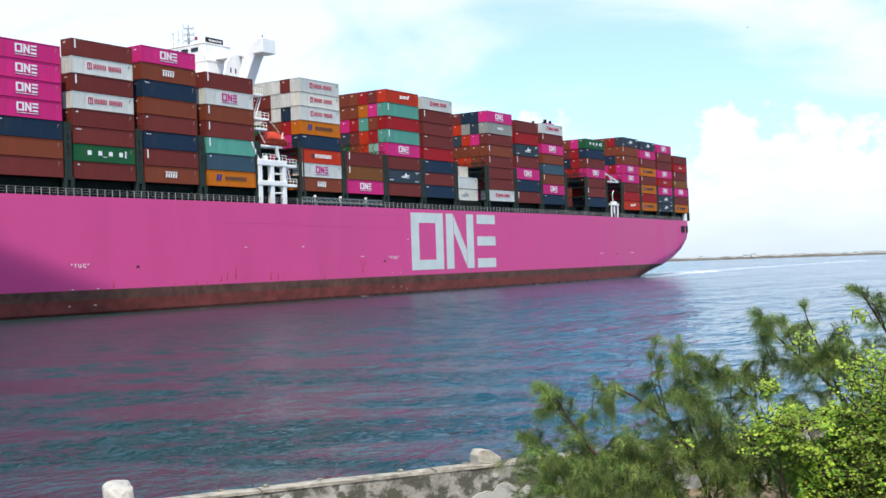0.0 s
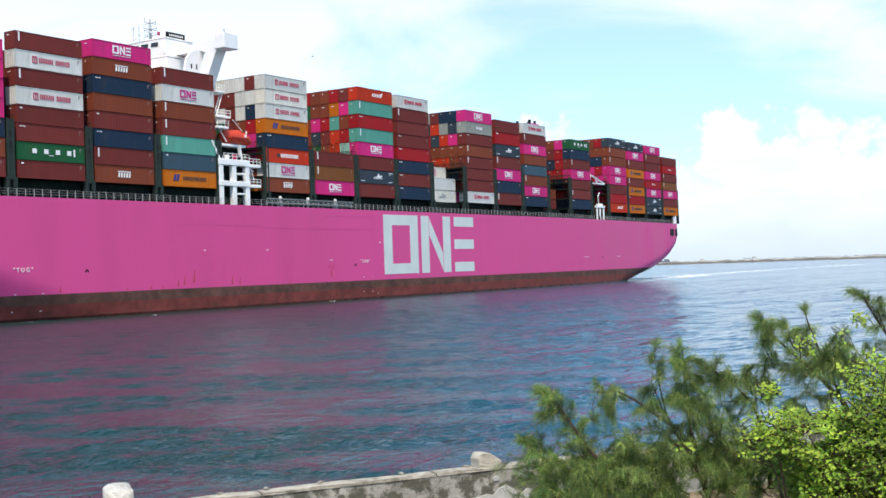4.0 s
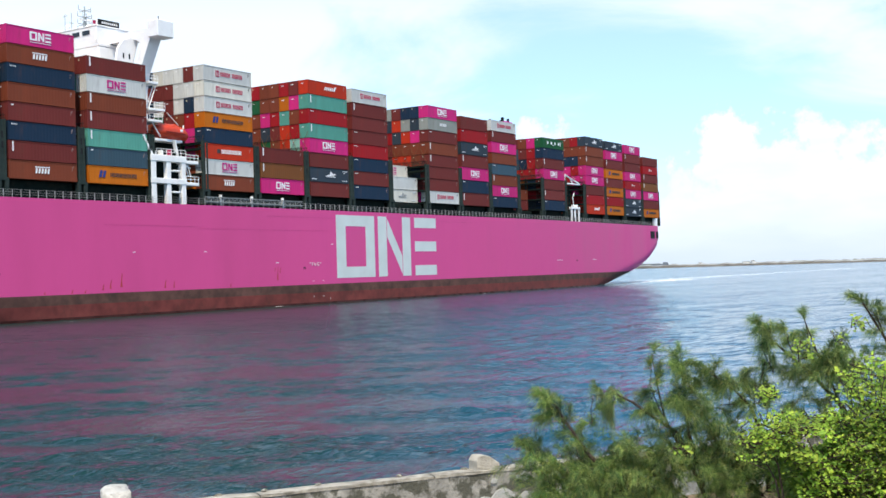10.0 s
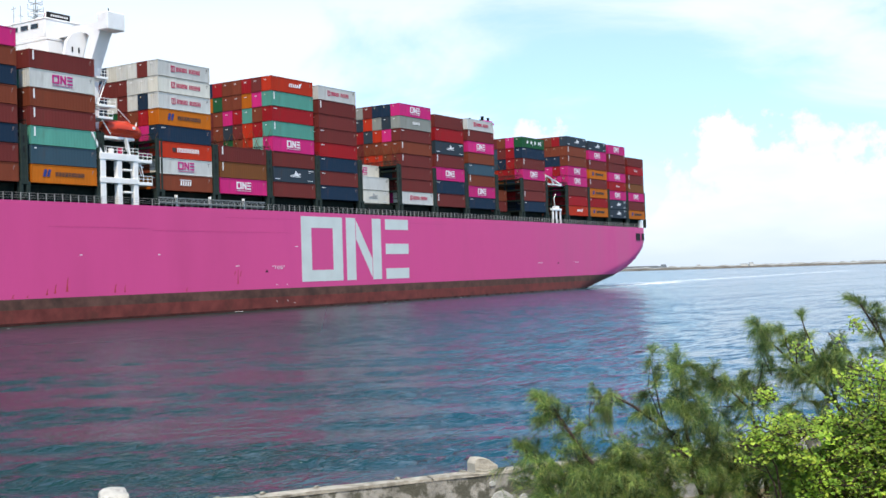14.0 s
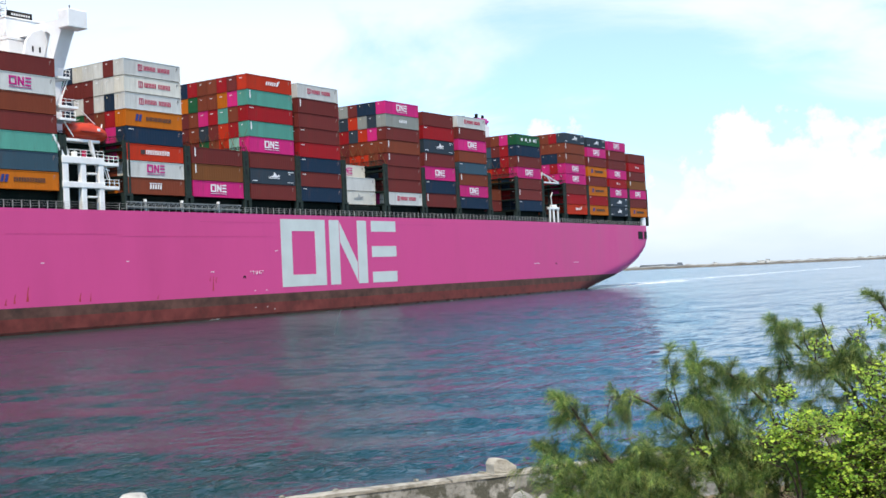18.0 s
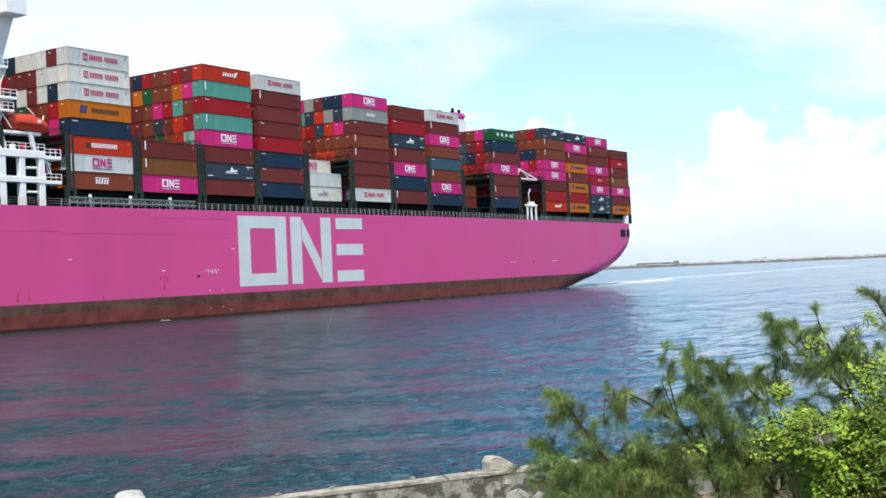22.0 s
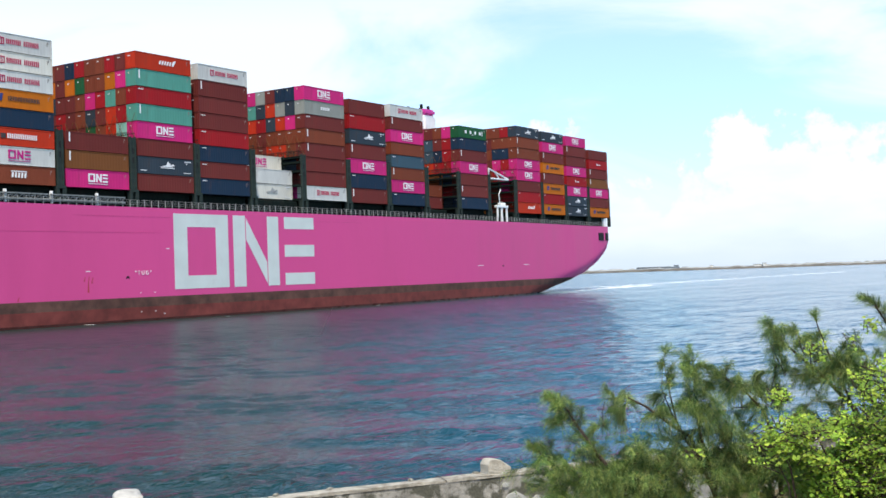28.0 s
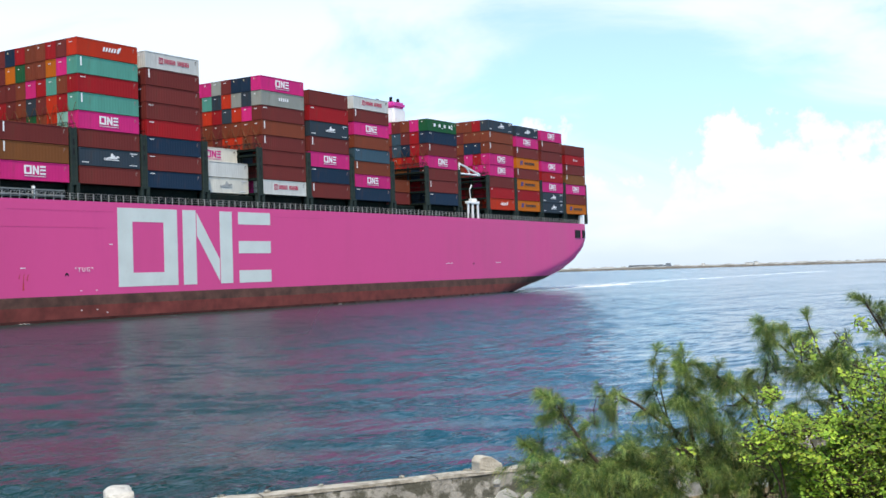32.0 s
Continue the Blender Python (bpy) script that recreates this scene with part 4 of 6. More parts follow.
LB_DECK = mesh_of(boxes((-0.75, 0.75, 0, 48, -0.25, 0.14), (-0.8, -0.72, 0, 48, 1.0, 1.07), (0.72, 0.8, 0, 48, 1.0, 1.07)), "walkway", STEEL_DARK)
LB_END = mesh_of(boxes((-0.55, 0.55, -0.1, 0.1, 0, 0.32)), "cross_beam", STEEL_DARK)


LB_RAIL = mesh_of(bars(0.035, *[((x, 0.3, z), (x, 46, z)) for x in (-0.72, 0.72) for z in (0.55, 1.05)], *[((x, 0.3 + k * 1.26, 0), (x, 0.3 + k * 1.26, 1.05)) for x in (-0.72, 0.72) for k in range(37)]), "bridge_rail", POST_GREEN)


def lashing_bridge(x, y, wide=1.0):
    br = part("lashing_bridge", LB_FOOT, None, SHIP, "dark green steel lashing bridge between container bays")
    br.location, br.scale = (x, y, DECK), (wide, 1, 1)
    for dx in (-0.46, 0.46):
        part("bridge_post", LB_POST, None, br).location = (dx, 0, 0)
    web = part("web_plate", LB_WEB, None, br)
    for z in (7.65, 9.15):
        part("web_slot", LB_SLOT, None, web, "dark slot").location = (0, 0, z)
    for k in range(1, 10):
        part("bridge_post", LB_POST, None, br).location = (0, k * 2 * ROW, 0)
    for z in (2.9, 5.6, 8.3, 10.0, 11.0):
        w = part("walkway", LB_DECK, None, br)
        w.location = (0, 0.2, z)
        w.scale = (1, (2 * (YC - y) - 0.5) / 48, 1)
    top_rail = part("bridge_rail", LB_RAIL, None, br, "open steel railing on the walkway")
    top_rail.location, top_rail.scale = (0, 0, 11.14), (1, (2 * (YC - y) - 1.0) / 46, 1)
    for z in (3.1, 5.7, 8.4, 10.9):
        part("cross_beam", LB_END, None, br).location = (0, 0, z)


for xr, y in ((117.2, 144.7), (131.5, 144.7), (145.75, 144.7), (160.2, 144.7), (172.5, 144.7), (185.75, 144.7), (200.0, 144.7), (214.2, 144.7), (228.1, 144.7), (242.2, 144.7), (256.1, 144.7), (269.9, 144.7), (284.0, 144.7), (298.6, 145.6), (313.0, 146.2), (332.0, 149.6), (346.0, 149.6), (359.8, 149.6), (373.6, 149.6)):
    lashing_bridge(xr + 1.03, y)
lashing_bridge(388.15, 149.6, 0.35)

# ---- lashing rods in front of the visible forward ends ----
ROD_X = mesh_of(bars(0.042, ((0, 0.15, 0), (0, 2.3, 4.2)), ((0, 2.3, 0), (0, 0.15, 4.2))), "lashing_rod", LASH)
for bay, x, n, z in ((4, 173.3, 6, 26.4), (6, 201.7, 8, 29.5), (8, 243.6, 7, 29.6), (11, 300.5, 6, 29.6), (12, 333.5, 6, 29.6)):
    for r in range(n):
        part("lashing_rod", ROD_X, None, SHIP, "crossed rusty lashing rods").location = (x, BAYS[bay][1] + r * ROW, z)


# ---- deckhouse, wing, mast ----
def build_house():
    house = part("deckhouse", bevelled(boxes((160.9, 168.4, 156.5, 181.7, DECK, 46.0)), 0.15), WHITE, SHIP, "white superstructure with bridge on top")
    part("bridge_deck", bevelled(boxes((160.88, 168.45, 156.45, 181.8, 46.0, 46.5)), 0.05), WHITE, house)
    part("wheelhouse", bevelled(boxes((161.0, 168.0, 157.0, 181.2, 46.5, 49.5)), 0.15), WHITE, house)
    for k in range(9):
        y = 157.6 + k * 2.6
        part("bridge_window", boxes((160.92, 161.05, y + 1.2, y + 3.0, 48.2, 48.95)), DARK_GLASS, house, "dark bridge window")
    part("roof_slab", bevelled(boxes((160.95, 168.1, 156.9, 181.3, 49.5, 49.75)), 0.08), WHITE, house)
    for z in (22, 25, 28, 31, 34, 37, 40, 43):
        for k in range(3):
            x = 162.2 + k * 2.3
            part("porthole", bevelled(boxes((x, x + 0.4, 156.43, 156.55, z, z + 0.6)), 0.05), DARK_GLASS, house)
    # name board on the roof
    board = part("name_board", boxes((161.4, 166.2, 157.2, 157.4, 49.75, 50.8)), BLACK, house, "black name board")
    for k in range(8):
        part("name_bar", boxes((162.3 + k * 0.45, 162.55 + k * 0.45, 157.15, 157.21, 50.1, 50.45)), WHITE, board)
    part("board_stay", bars(0.12, ((161.4, 157.3, 50.8), (160.8, 157.0, 47.0))), WHITE, house)
    # wing carried out to the ship's side, on an arm that curves down to the house
    part("bridge_wing", bevelled(boxes((162.6, 166.2, 143.9, 146.4, 46.3, 49.1)), 0.12), WHITE, house, "white box-shaped bridge wing end")
    bm = bmesh.new()
    outline = [(146.4, 46.4), (146.4, 48.0), (157.0, 48.0), (157.0, 46.6), (150.0, 46.5), (149.2, 46.0), (148.9, 45.0), (149.7, 43.0), (150.9, 41.0), (151.7, 38.0), (151.8, 29.0), (150.2, 29.0), (150.0, 38.0), (149.2, 41.0), (148.0, 43.4), (147.0, 45.4)]
    a = [bm.verts.new((163.3, y, z)) for y, z in outline]
    b = [bm.verts.new((165.7, y, z)) for y, z in outline]
    bm.faces.new(a)
    bm.faces.new(b[::-1])
    for k in range(len(a)):
        j = (k + 1) % len(a)
        bm.faces.new((a[k], b[k], b[j], a[j]))
    part("wing_arm", fair(bm), WHITE, house, "white curved arm under the wing")
    bm = bmesh.new()
    strut = [(150.7, 46.55), (151.5, 46.55), (152.6, 44.0), (153.5, 41.4), (153.8, 38.6), (153.0, 38.6), (152.7, 41.2), (151.8, 43.8)]
    a, b = [bm.verts.new((163.6, y, z)) for y, z in strut], [bm.verts.new((164.6, y, z)) for y, z in strut]
    bm.faces.new(a)
    bm.faces.new(b[::-1])
    for k in range(len(a)):
        j = (k + 1) % len(a)
        bm.faces.new((a[k], b[k], b[j], a[j]))
    part("wing_strut", fair(bm), WHITE, house, "white curved inner strut")
    # rounded side screen with lightening holes
    bm = bmesh.new()
    prism(bm, [(159.5, 39.0), (159.5, 42.6), (160.0, 44.8), (161.1, 46.1), (162.8, 46.8), (164.2, 46.7), (164.3, 45.8), (163.5, 43.8), (162.8, 41.6), (162.4, 39.0)], 150.6, 151.1)
    side = part("side_screen", fair(bm), WHITE, house)
    for x in (160.9, 162.2):
        part("screen_opening", bevelled(boxes((x, x + 0.32, 150.52, 150.62, 43.1, 44.0)), 0.04), DARK_GLASS, side)
    part("screen_stay", boxes((159.4, 161.4, 151.1, 160.1, 42.0, 42.4)), WHITE, house)
    # mast
    mast = part("radar_mast", bars(0.12, ((167.8, 168, 49.7), (167.8, 168, 55.6)), ((167.0, 167.4, 49.7), (167.7, 168, 53.5)), ((168.6, 168.6, 49.7), (167.9, 168, 53.5))), STEEL_GREY, house, "grey lattice radar mast")
    for z, w in ((51.0, 1.6), (52.3, 1.6), (53.6, 1.6), (54.8, 1.4)):
        part("mast_yard", bars(0.06, ((167.8 - w, 168, z), (167.8 + w, 168, z)), ((167.8, 168 - w, z), (167.8, 168 + w, z)), ((167.8 - w, 168, z), (167.8 - w, 168, z + 0.8)), ((167.8 + w, 168, z), (167.8 + w, 168, z + 0.8))), STEEL_GREY, mast)
    part("radar_scanner", bevelled(boxes((166.4, 169.2, 167.7, 168.0, 52.9, 53.15)), 0.05), WHITE, mast)
    part("mast_house", bevelled(boxes((166.2, 168.8, 166.4, 169.4, 49.7, 51.2)), 0.15), WHITE, mast)
    for x, y, z, r in ((164.6, 163.2, 50.6, 0.55), (166.0, 170.6, 51.9, 0.45), (169.0, 166.9, 51.6, 0.35)):
        bm = bmesh.new()
        bmesh.ops.create_icosphere(bm, subdivisions=2, radius=r, matrix=Matrix.Translation((x, y, z)))
        bar(bm, (x, y, 49.7), (x, y, z), 0.1)
        part("radome", bm, WHITE, mast, "white satellite dome")
    part("mast_lattice", bars(0.05, *[((166.9, 167.4, z), (168.7, 168.6, z + 1.1)) for z in (50.2, 51.4, 52.6)], *[((168.7, 168.6, z), (166.9, 167.4, z + 1.1)) for z in (50.2, 51.4, 52.6)], ((166.9, 167.4, 49.7), (166.9, 167.4, 54.6)), ((168.7, 168.6, 49.7), (168.7, 168.6, 54.6))), STEEL_GREY, mast)
    part("flag", boxes((169.6, 170.3, 168, 168.04, 52.8, 53.5)), MARK_RED, mast, "small red flag")
    part("aerial", bars(0.06, ((162.0, 166.3, 49.7), (162.0, 166.3, 53.0)), ((161.6, 166.3, 52.4), (162.4, 166.3, 52.8)), ((163.4, 166.3, 49.7), (163.4, 166.3, 53.4)), ((163.0, 166.3, 51.6), (163.8, 166.3, 51.6))), STEEL_GREY, house)
    part("wing_lamp", bars(0.09, ((163.6, 144.8, 49.1), (163.6, 144.8, 49.8))), BLACK, house)
    # outside trunk with ladder platforms at the ship's side
    part("stair_trunk", bevelled(boxes((161.2, 161.75, 146.4, 147.0, 29.3, 39.2)), 0.08), WHITE, house)
    for z, w in ((38.6, 1.0), (34.2, 2.4), (32.3, 1.8)):
        part("platform", bevelled(boxes((160.9, 162.1 + w, 144.6, 148.4, z - 0.4, z)), 0.05), WHITE, house)
        part("platform_rail", bars(0.045, *[((160.9, 144.6, z + d), (162.1 + w, 144.6, z + d)) for d in (0.5, 1.0)], *[((161 + k * (w + 1) / 3, 144.6, z), (161 + k * (w + 1) / 3, 144.6, z + 1.0)) for k in range(4)]), WHITE, house)
    part("stair", bars(0.10, ((161.2, 145.0, 34.2), (162.9, 145.0, 38.2)), ((161.2, 145.6, 34.2), (162.9, 145.6, 38.2)), ((163.6, 145.0, 29.6), (161.6, 145.0, 32.2))), WHITE, house)


build_house()


def build_boat_tower():
    """White open frame at the ship's side that carries the lifeboat."""
    tower = part("boat_tower", bevelled(boxes((162.2, 163.3, 144.3, 145.2, DECK, 26.3)), 0.08), WHITE, SHIP, "white steel frame tower under the lifeboat")
    tower.location = (-1.35, 0, 0)
    for x0, x1 in ((165.6, 166.6), (169.0, 170.0)):
        part("tower_leg", bevelled(boxes((x0, x1, 144.3, 145.2, DECK, 26.3)), 0.08), WHITE, tower)
    for x0, x1, z0, z1 in ((162.1, 170.1, 25.4, 26.5), (162.1, 170.1, 21.7, 22.6), (166.9, 168.6, 23.8, 24.1), (166.9, 168.6, 20.2, 20.5)):
        part("tower_beam", bevelled(boxes((x0, x1, 144.22, 145.25, z0, z1)), 0.06), WHITE, tower)
    for z in (25.3, 21.6):
        part("tower_platform", bevelled(boxes((170.0, 172.9, 144.2, 146.6, z, z + 0.55)), 0.05), WHITE, tower)
        part("platform_rail", bars(0.05, *[((170, 144.25, z + d), (172.9, 144.25, z + d)) for d in (1.05, 1.55)], *[((170 + k * 0.95, 144.25, z + 0.5), (170 + k * 0.95, 144.25, z + 1.55)) for k in range(4)]), WHITE, tower)
    # added dark sheet: paints the shaded space seen through the open frame
    part("tower_back", boxes((161.0, 172.5, 148.0, 148.2, DECK, 30.5)), STEEL_DARK, tower, "dark sheet added for the unlit space behind the tower")
    part("tower_ladder", bars(0.09, ((170.3, 144.5, 26.0), (171.2, 144.5, 23.2)), ((170.3, 145.0, 26.0), (171.2, 145.0, 23.2)), ((171.2, 144.5, 24.6), (170.2, 144.5, 24.9))), WHITE, tower)
    # rails and lockers on top of the frame
    part("tower_rail", bars(0.045, *[((163.4, 144.3, z), (170.0, 144.3, z)) for z in (27.0, 27.5)], *[((163.4 + k * 1.1, 144.3, 26.4), (163.4 + k * 1.1, 144.3, 27.5)) for k in range(7)]), WHITE, tower)
    for x, w, h, m in ((164.6, 0.7, 0.8, WHITE), (166.6, 0.5, 1.0, MARK_RED), (168.0, 0.8, 0.7, STEEL_DARK)):
        part("deck_locker", bevelled(boxes((x, x + w, 144.7, 145.3, 26.5, 26.5 + h)), 0.05), m, tower)
    # davits and cradle
    for x in (163.2, 168.4):
        bm = bmesh.new()
        prism(bm, [(x, 26.4), (x + 0.32, 26.4), (x - 0.3, 29.2), (x - 0.62, 29.2)], 144.6, 145.2)
        part("davit", fair(bm), WHITE, tower, "white lifeboat davit")
        bm = bmesh.new()
        prism(bm, [(x + 1.0, 26.4), (x + 1.3, 26.4), (x + 0.7, 29.2), (x + 0.4, 29.2)], 145.6, 146.0)
        part("davit", fair(bm), WHITE, tower, "white lifeboat davit")
    bm = bmesh.new()
    prism(bm, [(160.6, 29.6), (161.0, 29.6), (162.9, 26.4), (162.4, 26.4)], 144.5, 145.0)
    part("davit", fair(bm), WHITE, tower, "white lifeboat davit")
    part("boat_cradle", bevelled(boxes((160.8, 170.2, 145.2, 147.2, 28.9, 29.35)), 0.08), WHITE, tower)
    part("boat_fall", bars(0.08, ((168.9, 144.8, 31.8), (166.4, 144.8, 33.7))), WHITE, tower)


build_boat_tower()


def build_lifeboat():
    bm = bmesh.new()
    n, rings = 24, []
    prof = [(-3.95, 0.08, 0.0), (-3.85, 0.55, 0.02), (-3.6, 0.95, 0.05), (-3.1, 1.3, 0.08), (-2.4, 1.55, 0.1), (-1.4, 1.68, 0.1), (-0.2, 1.72, 0.08), (1.0, 1.68, 0.03), (2.0, 1.55, -0.03), (2.8, 1.33, -0.1), (3.4, 1.0, -0.16), (3.8, 0.6, -0.22), (4.0, 0.08, -0.25)]
    for x, r, dz in prof:
        rings.append([bm.verts.new((x, r * 0.95 * math.cos(k * math.tau / n), dz + r * (0.84 if math.sin(k * math.tau / n) > 0 else 0.80) * math.sin(k * math.tau / n))) for k in range(n)])
    for a, b in zip(rings, rings[1:]):
        for k in range(n):
            bm.faces.new((a[k], a[(k + 1) % n], b[(k + 1) % n], b[k]))
    bm.faces.new(rings[0][::-1])
    bm.faces.new(rings[-1])
    for f in bm.faces:
        f.smooth = True
    boat = new("lifeboat", mesh_of(fair(bm), "lifeboat", ORANGE))
    boat.matrix_basis = pose(167.0, 146.3, 30.55, 0, 2, 0)
    tagged(boat, "enclosed orange-red lifeboat hanging in white davits", "lifeboat")
    part("keel_strip", boxes((-3.0, 2.6, -0.06, 0.06, -1.5, -1.1)), ORANGE, boat)
    part("rubbing_band", boxes((-2.2, 2.0, -1.72, -1.5, -0.14, 0.0)), material("dark_rubber", (0.25, 0.03, 0.02), 0.7), boat)
    part("conning_hatch", bevelled(boxes((0.3, 1.5, -0.5, 0.5, 1.2, 1.6)), 0.12), ORANGE, boat)
    part("boat_window", bevelled(boxes((1.0, 1.6, -1.62, -1.42, 0.2, 0.65)), 0.05), MARK_WHITE, boat, "pale marked square")
    part("lift_hook", bars(0.12, ((3.0, 0, 0.8), (3.2, 0, 1.7))), WHITE, boat)
    part("lift_hook", bars(0.12, ((-3.0, 0, 1.0), (-3.1, 0, 1.7))), WHITE, boat)
    moving(boat)


build_lifeboat()


def build_ladder():
    """Stowed accommodation ladder along the deck edge."""
    lad = part("accommodation_ladder", boxes((172.5, 198.5, 143.75, 143.95, 18.85, 19.05), (172.5, 198.5, 143.75, 143.95, 19.65, 19.85)), LADDER_GREY, SHIP, "stowed grey aluminium accommodation ladder")
    for k in range(26):
        x = 172.6 + k
        part("ladder_stay", bars(0.045, ((x, 143.85, 18.95), (x, 143.85, 19.75)), ((x, 143.85, 18.95), (x + 1.0, 143.85, 19.75))), LADDER_GREY, lad)
    part("ladder_tray", boxes((172.5, 198.5, 144.0, 145.0, 18.7, 18.8)), LADDER_GREY, lad)
    for x in (176.5, 184.5, 193.0):
        part("ladder_davit", bevelled(boxes((x, x + 0.3, 143.9, 144.4, 18.4, 20.3)), 0.04), WHITE, lad, "white ladder davit")


build_ladder()


def build_after_part():
    fun = part("funnel", bevelled(boxes((314.9, 320.2, 165.0, 173.2, DECK, 42.4)), 0.5, 2), FUNNEL_PINK, SHIP, "magenta funnel with white band")
    part("funnel_band", bevelled(boxes((314.85, 320.25, 164.95, 173.25, 42.4, 46.4)), 0.5, 2), WHITE, fun, "white band")
    part("funnel_top", bevelled(boxes((314.9, 320.2, 165.0, 173.2, 46.4, 48.0)), 0.5, 2), FUNNEL_PINK, fun)
    for x, y, h in ((315.9, 166.5, 1.3), (317.2, 167.4, 1.5), (318.8, 166.4, 1.1), (319.2, 169.0, 1.0), (316.4, 171.0, 1.3)):
        part("exhaust_pipe", bars(0.4, ((x, y, 47.9), (x, y, 47.9 + h))), STEEL_DARK, fun, "dark exhaust pipe")
    part("engine_casing", bevelled(boxes((320.6, 330.5, 164.0, 176.0, DECK, 23.5)), 0.15), WHITE, SHIP, "white engine casing behind containers")
    # provision crane and its pedestal
    ped = part("crane_pedestal", bevelled(boxes((318.9, 319.6, 146.9, 147.2, DECK, 21.9)), 0.06), WHITE, SHIP, "white provision crane on a frame pedestal")
    for x in (320.9, 323.3):
        part("pedestal_leg", bevelled(boxes((x, x + 0.7, 146.9, 147.2, DECK, 21.9)), 0.06), WHITE, ped)
    part("pedestal_top", bevelled(boxes((318.7, 324.2, 146.8, 147.6, 21.9, 22.5)), 0.06), WHITE, ped)
    part("crane_ladder", bars(0.12, ((320.5, 147, 22.5), (320.0, 147, 25.2)), ((320.0, 147, 25.2), (321.0, 147, 26.4))), WHITE, ped)
    part("crane_cab", bevelled(boxes((321.6, 323.6, 147.2, 148.4, 22.5, 23.2)), 0.1), WHITE, ped)
    part("crane_jib", bars(0.22, ((316.4, 147.5, 31.4), (325.6, 147.5, 29.2)), ((316.4, 147.5, 29.0), (325.6, 147.5, 29.0)), ((316.4, 147.5, 28.8), (316.4, 147.5, 31.6)), ((319.4, 147.5, 30.7), (321.4, 147.5, 29.0))), WHITE, ped, "white crane jib")
    part("crane_mast", bars(0.25, ((316.5, 147.5, DECK), (316.5, 147.5, 30.5))), STEEL_DARK, ped)
    part("stern_post", bevelled(boxes((384.6, 386.2, hull_y(385.4, DECK) + 0.15, hull_y(385.4, DECK) + 0.9, DECK, 20.7)), 0.05), WHITE, SHIP, "white stern fairlead post")
    # small gear along the deck edge
    random.seed(8)
    for k in range(26):
        x = 176 + k * 7.9
        part("deck_fitting", bevelled(boxes((x, x + random.uniform(0.5, 1.6), hull_y(x, DECK) + 0.6, hull_y(x, DECK) + 1.0, DECK, DECK + random.uniform(0.6, 1.4))), 0.05), random.choice((STEEL_DARK, POST_GREEN, STEEL_DARK)), SHIP)


build_after_part()


# ---- wake and foam ----
def foam_patch(x, y, length, width, label, seed, size=0.3, dense=2.4, mat=FOAM):
    random.seed(seed)
    verts, faces = [], []
    for k in range(int(length * width * dense) + 5):
        cx, cy = random.uniform(0, length), random.gauss(0, width * 0.3)
        r = random.uniform(0.25, 1.0) * size
        b = len(verts)
        m = 7
        for j in range(m):
            a = j * math.tau / m
            verts.append((cx + math.cos(a) * r * random.uniform(1.2, 2.6) * (3 if length > 100 else 1), cy + math.sin(a) * r * random.uniform(0.4, 0.8), 0.03))
        verts.append((cx, cy, 0.03 + r * 0.12))
        for j in range(m):
            faces.append((b + j, b + (j + 1) % m, b + m))
    me = bpy.data.meshes.new("foam")
    me.from_pydata(verts, [], faces)
    me.materials.append(mat)
    ob = new("foam", me)
    ob.matrix_basis = pose(x, y, 0.02)
    tagged(ob, label, "foam", kind="stuff")
    return moving(ob)


foam_patch(189.3, 143.0, 1.8, 0.8, "white splash at the ship's waterline", 1)
foam_patch(352, 152.5, 70, 9.0, "white foam churned up under the ship's stern", 2, 0.8, 0.5)
foam_patch(372, 164.0, 330, 13.0, "broad pale foam trail of the ship's wake", 3, 0.55, 0.15, THIN_FOAM)
for k, (x, y, l) in enumerate(((137.5, 136.8, 1.0), (117, 141.8, 3.5), (215, 139, 2), (226, 137, 2), (262, 142, 2))):
    foam_patch(x, y, l * 0.5, 0.4, "small white foam fleck drifting on the water", 20 + k, 0.16)


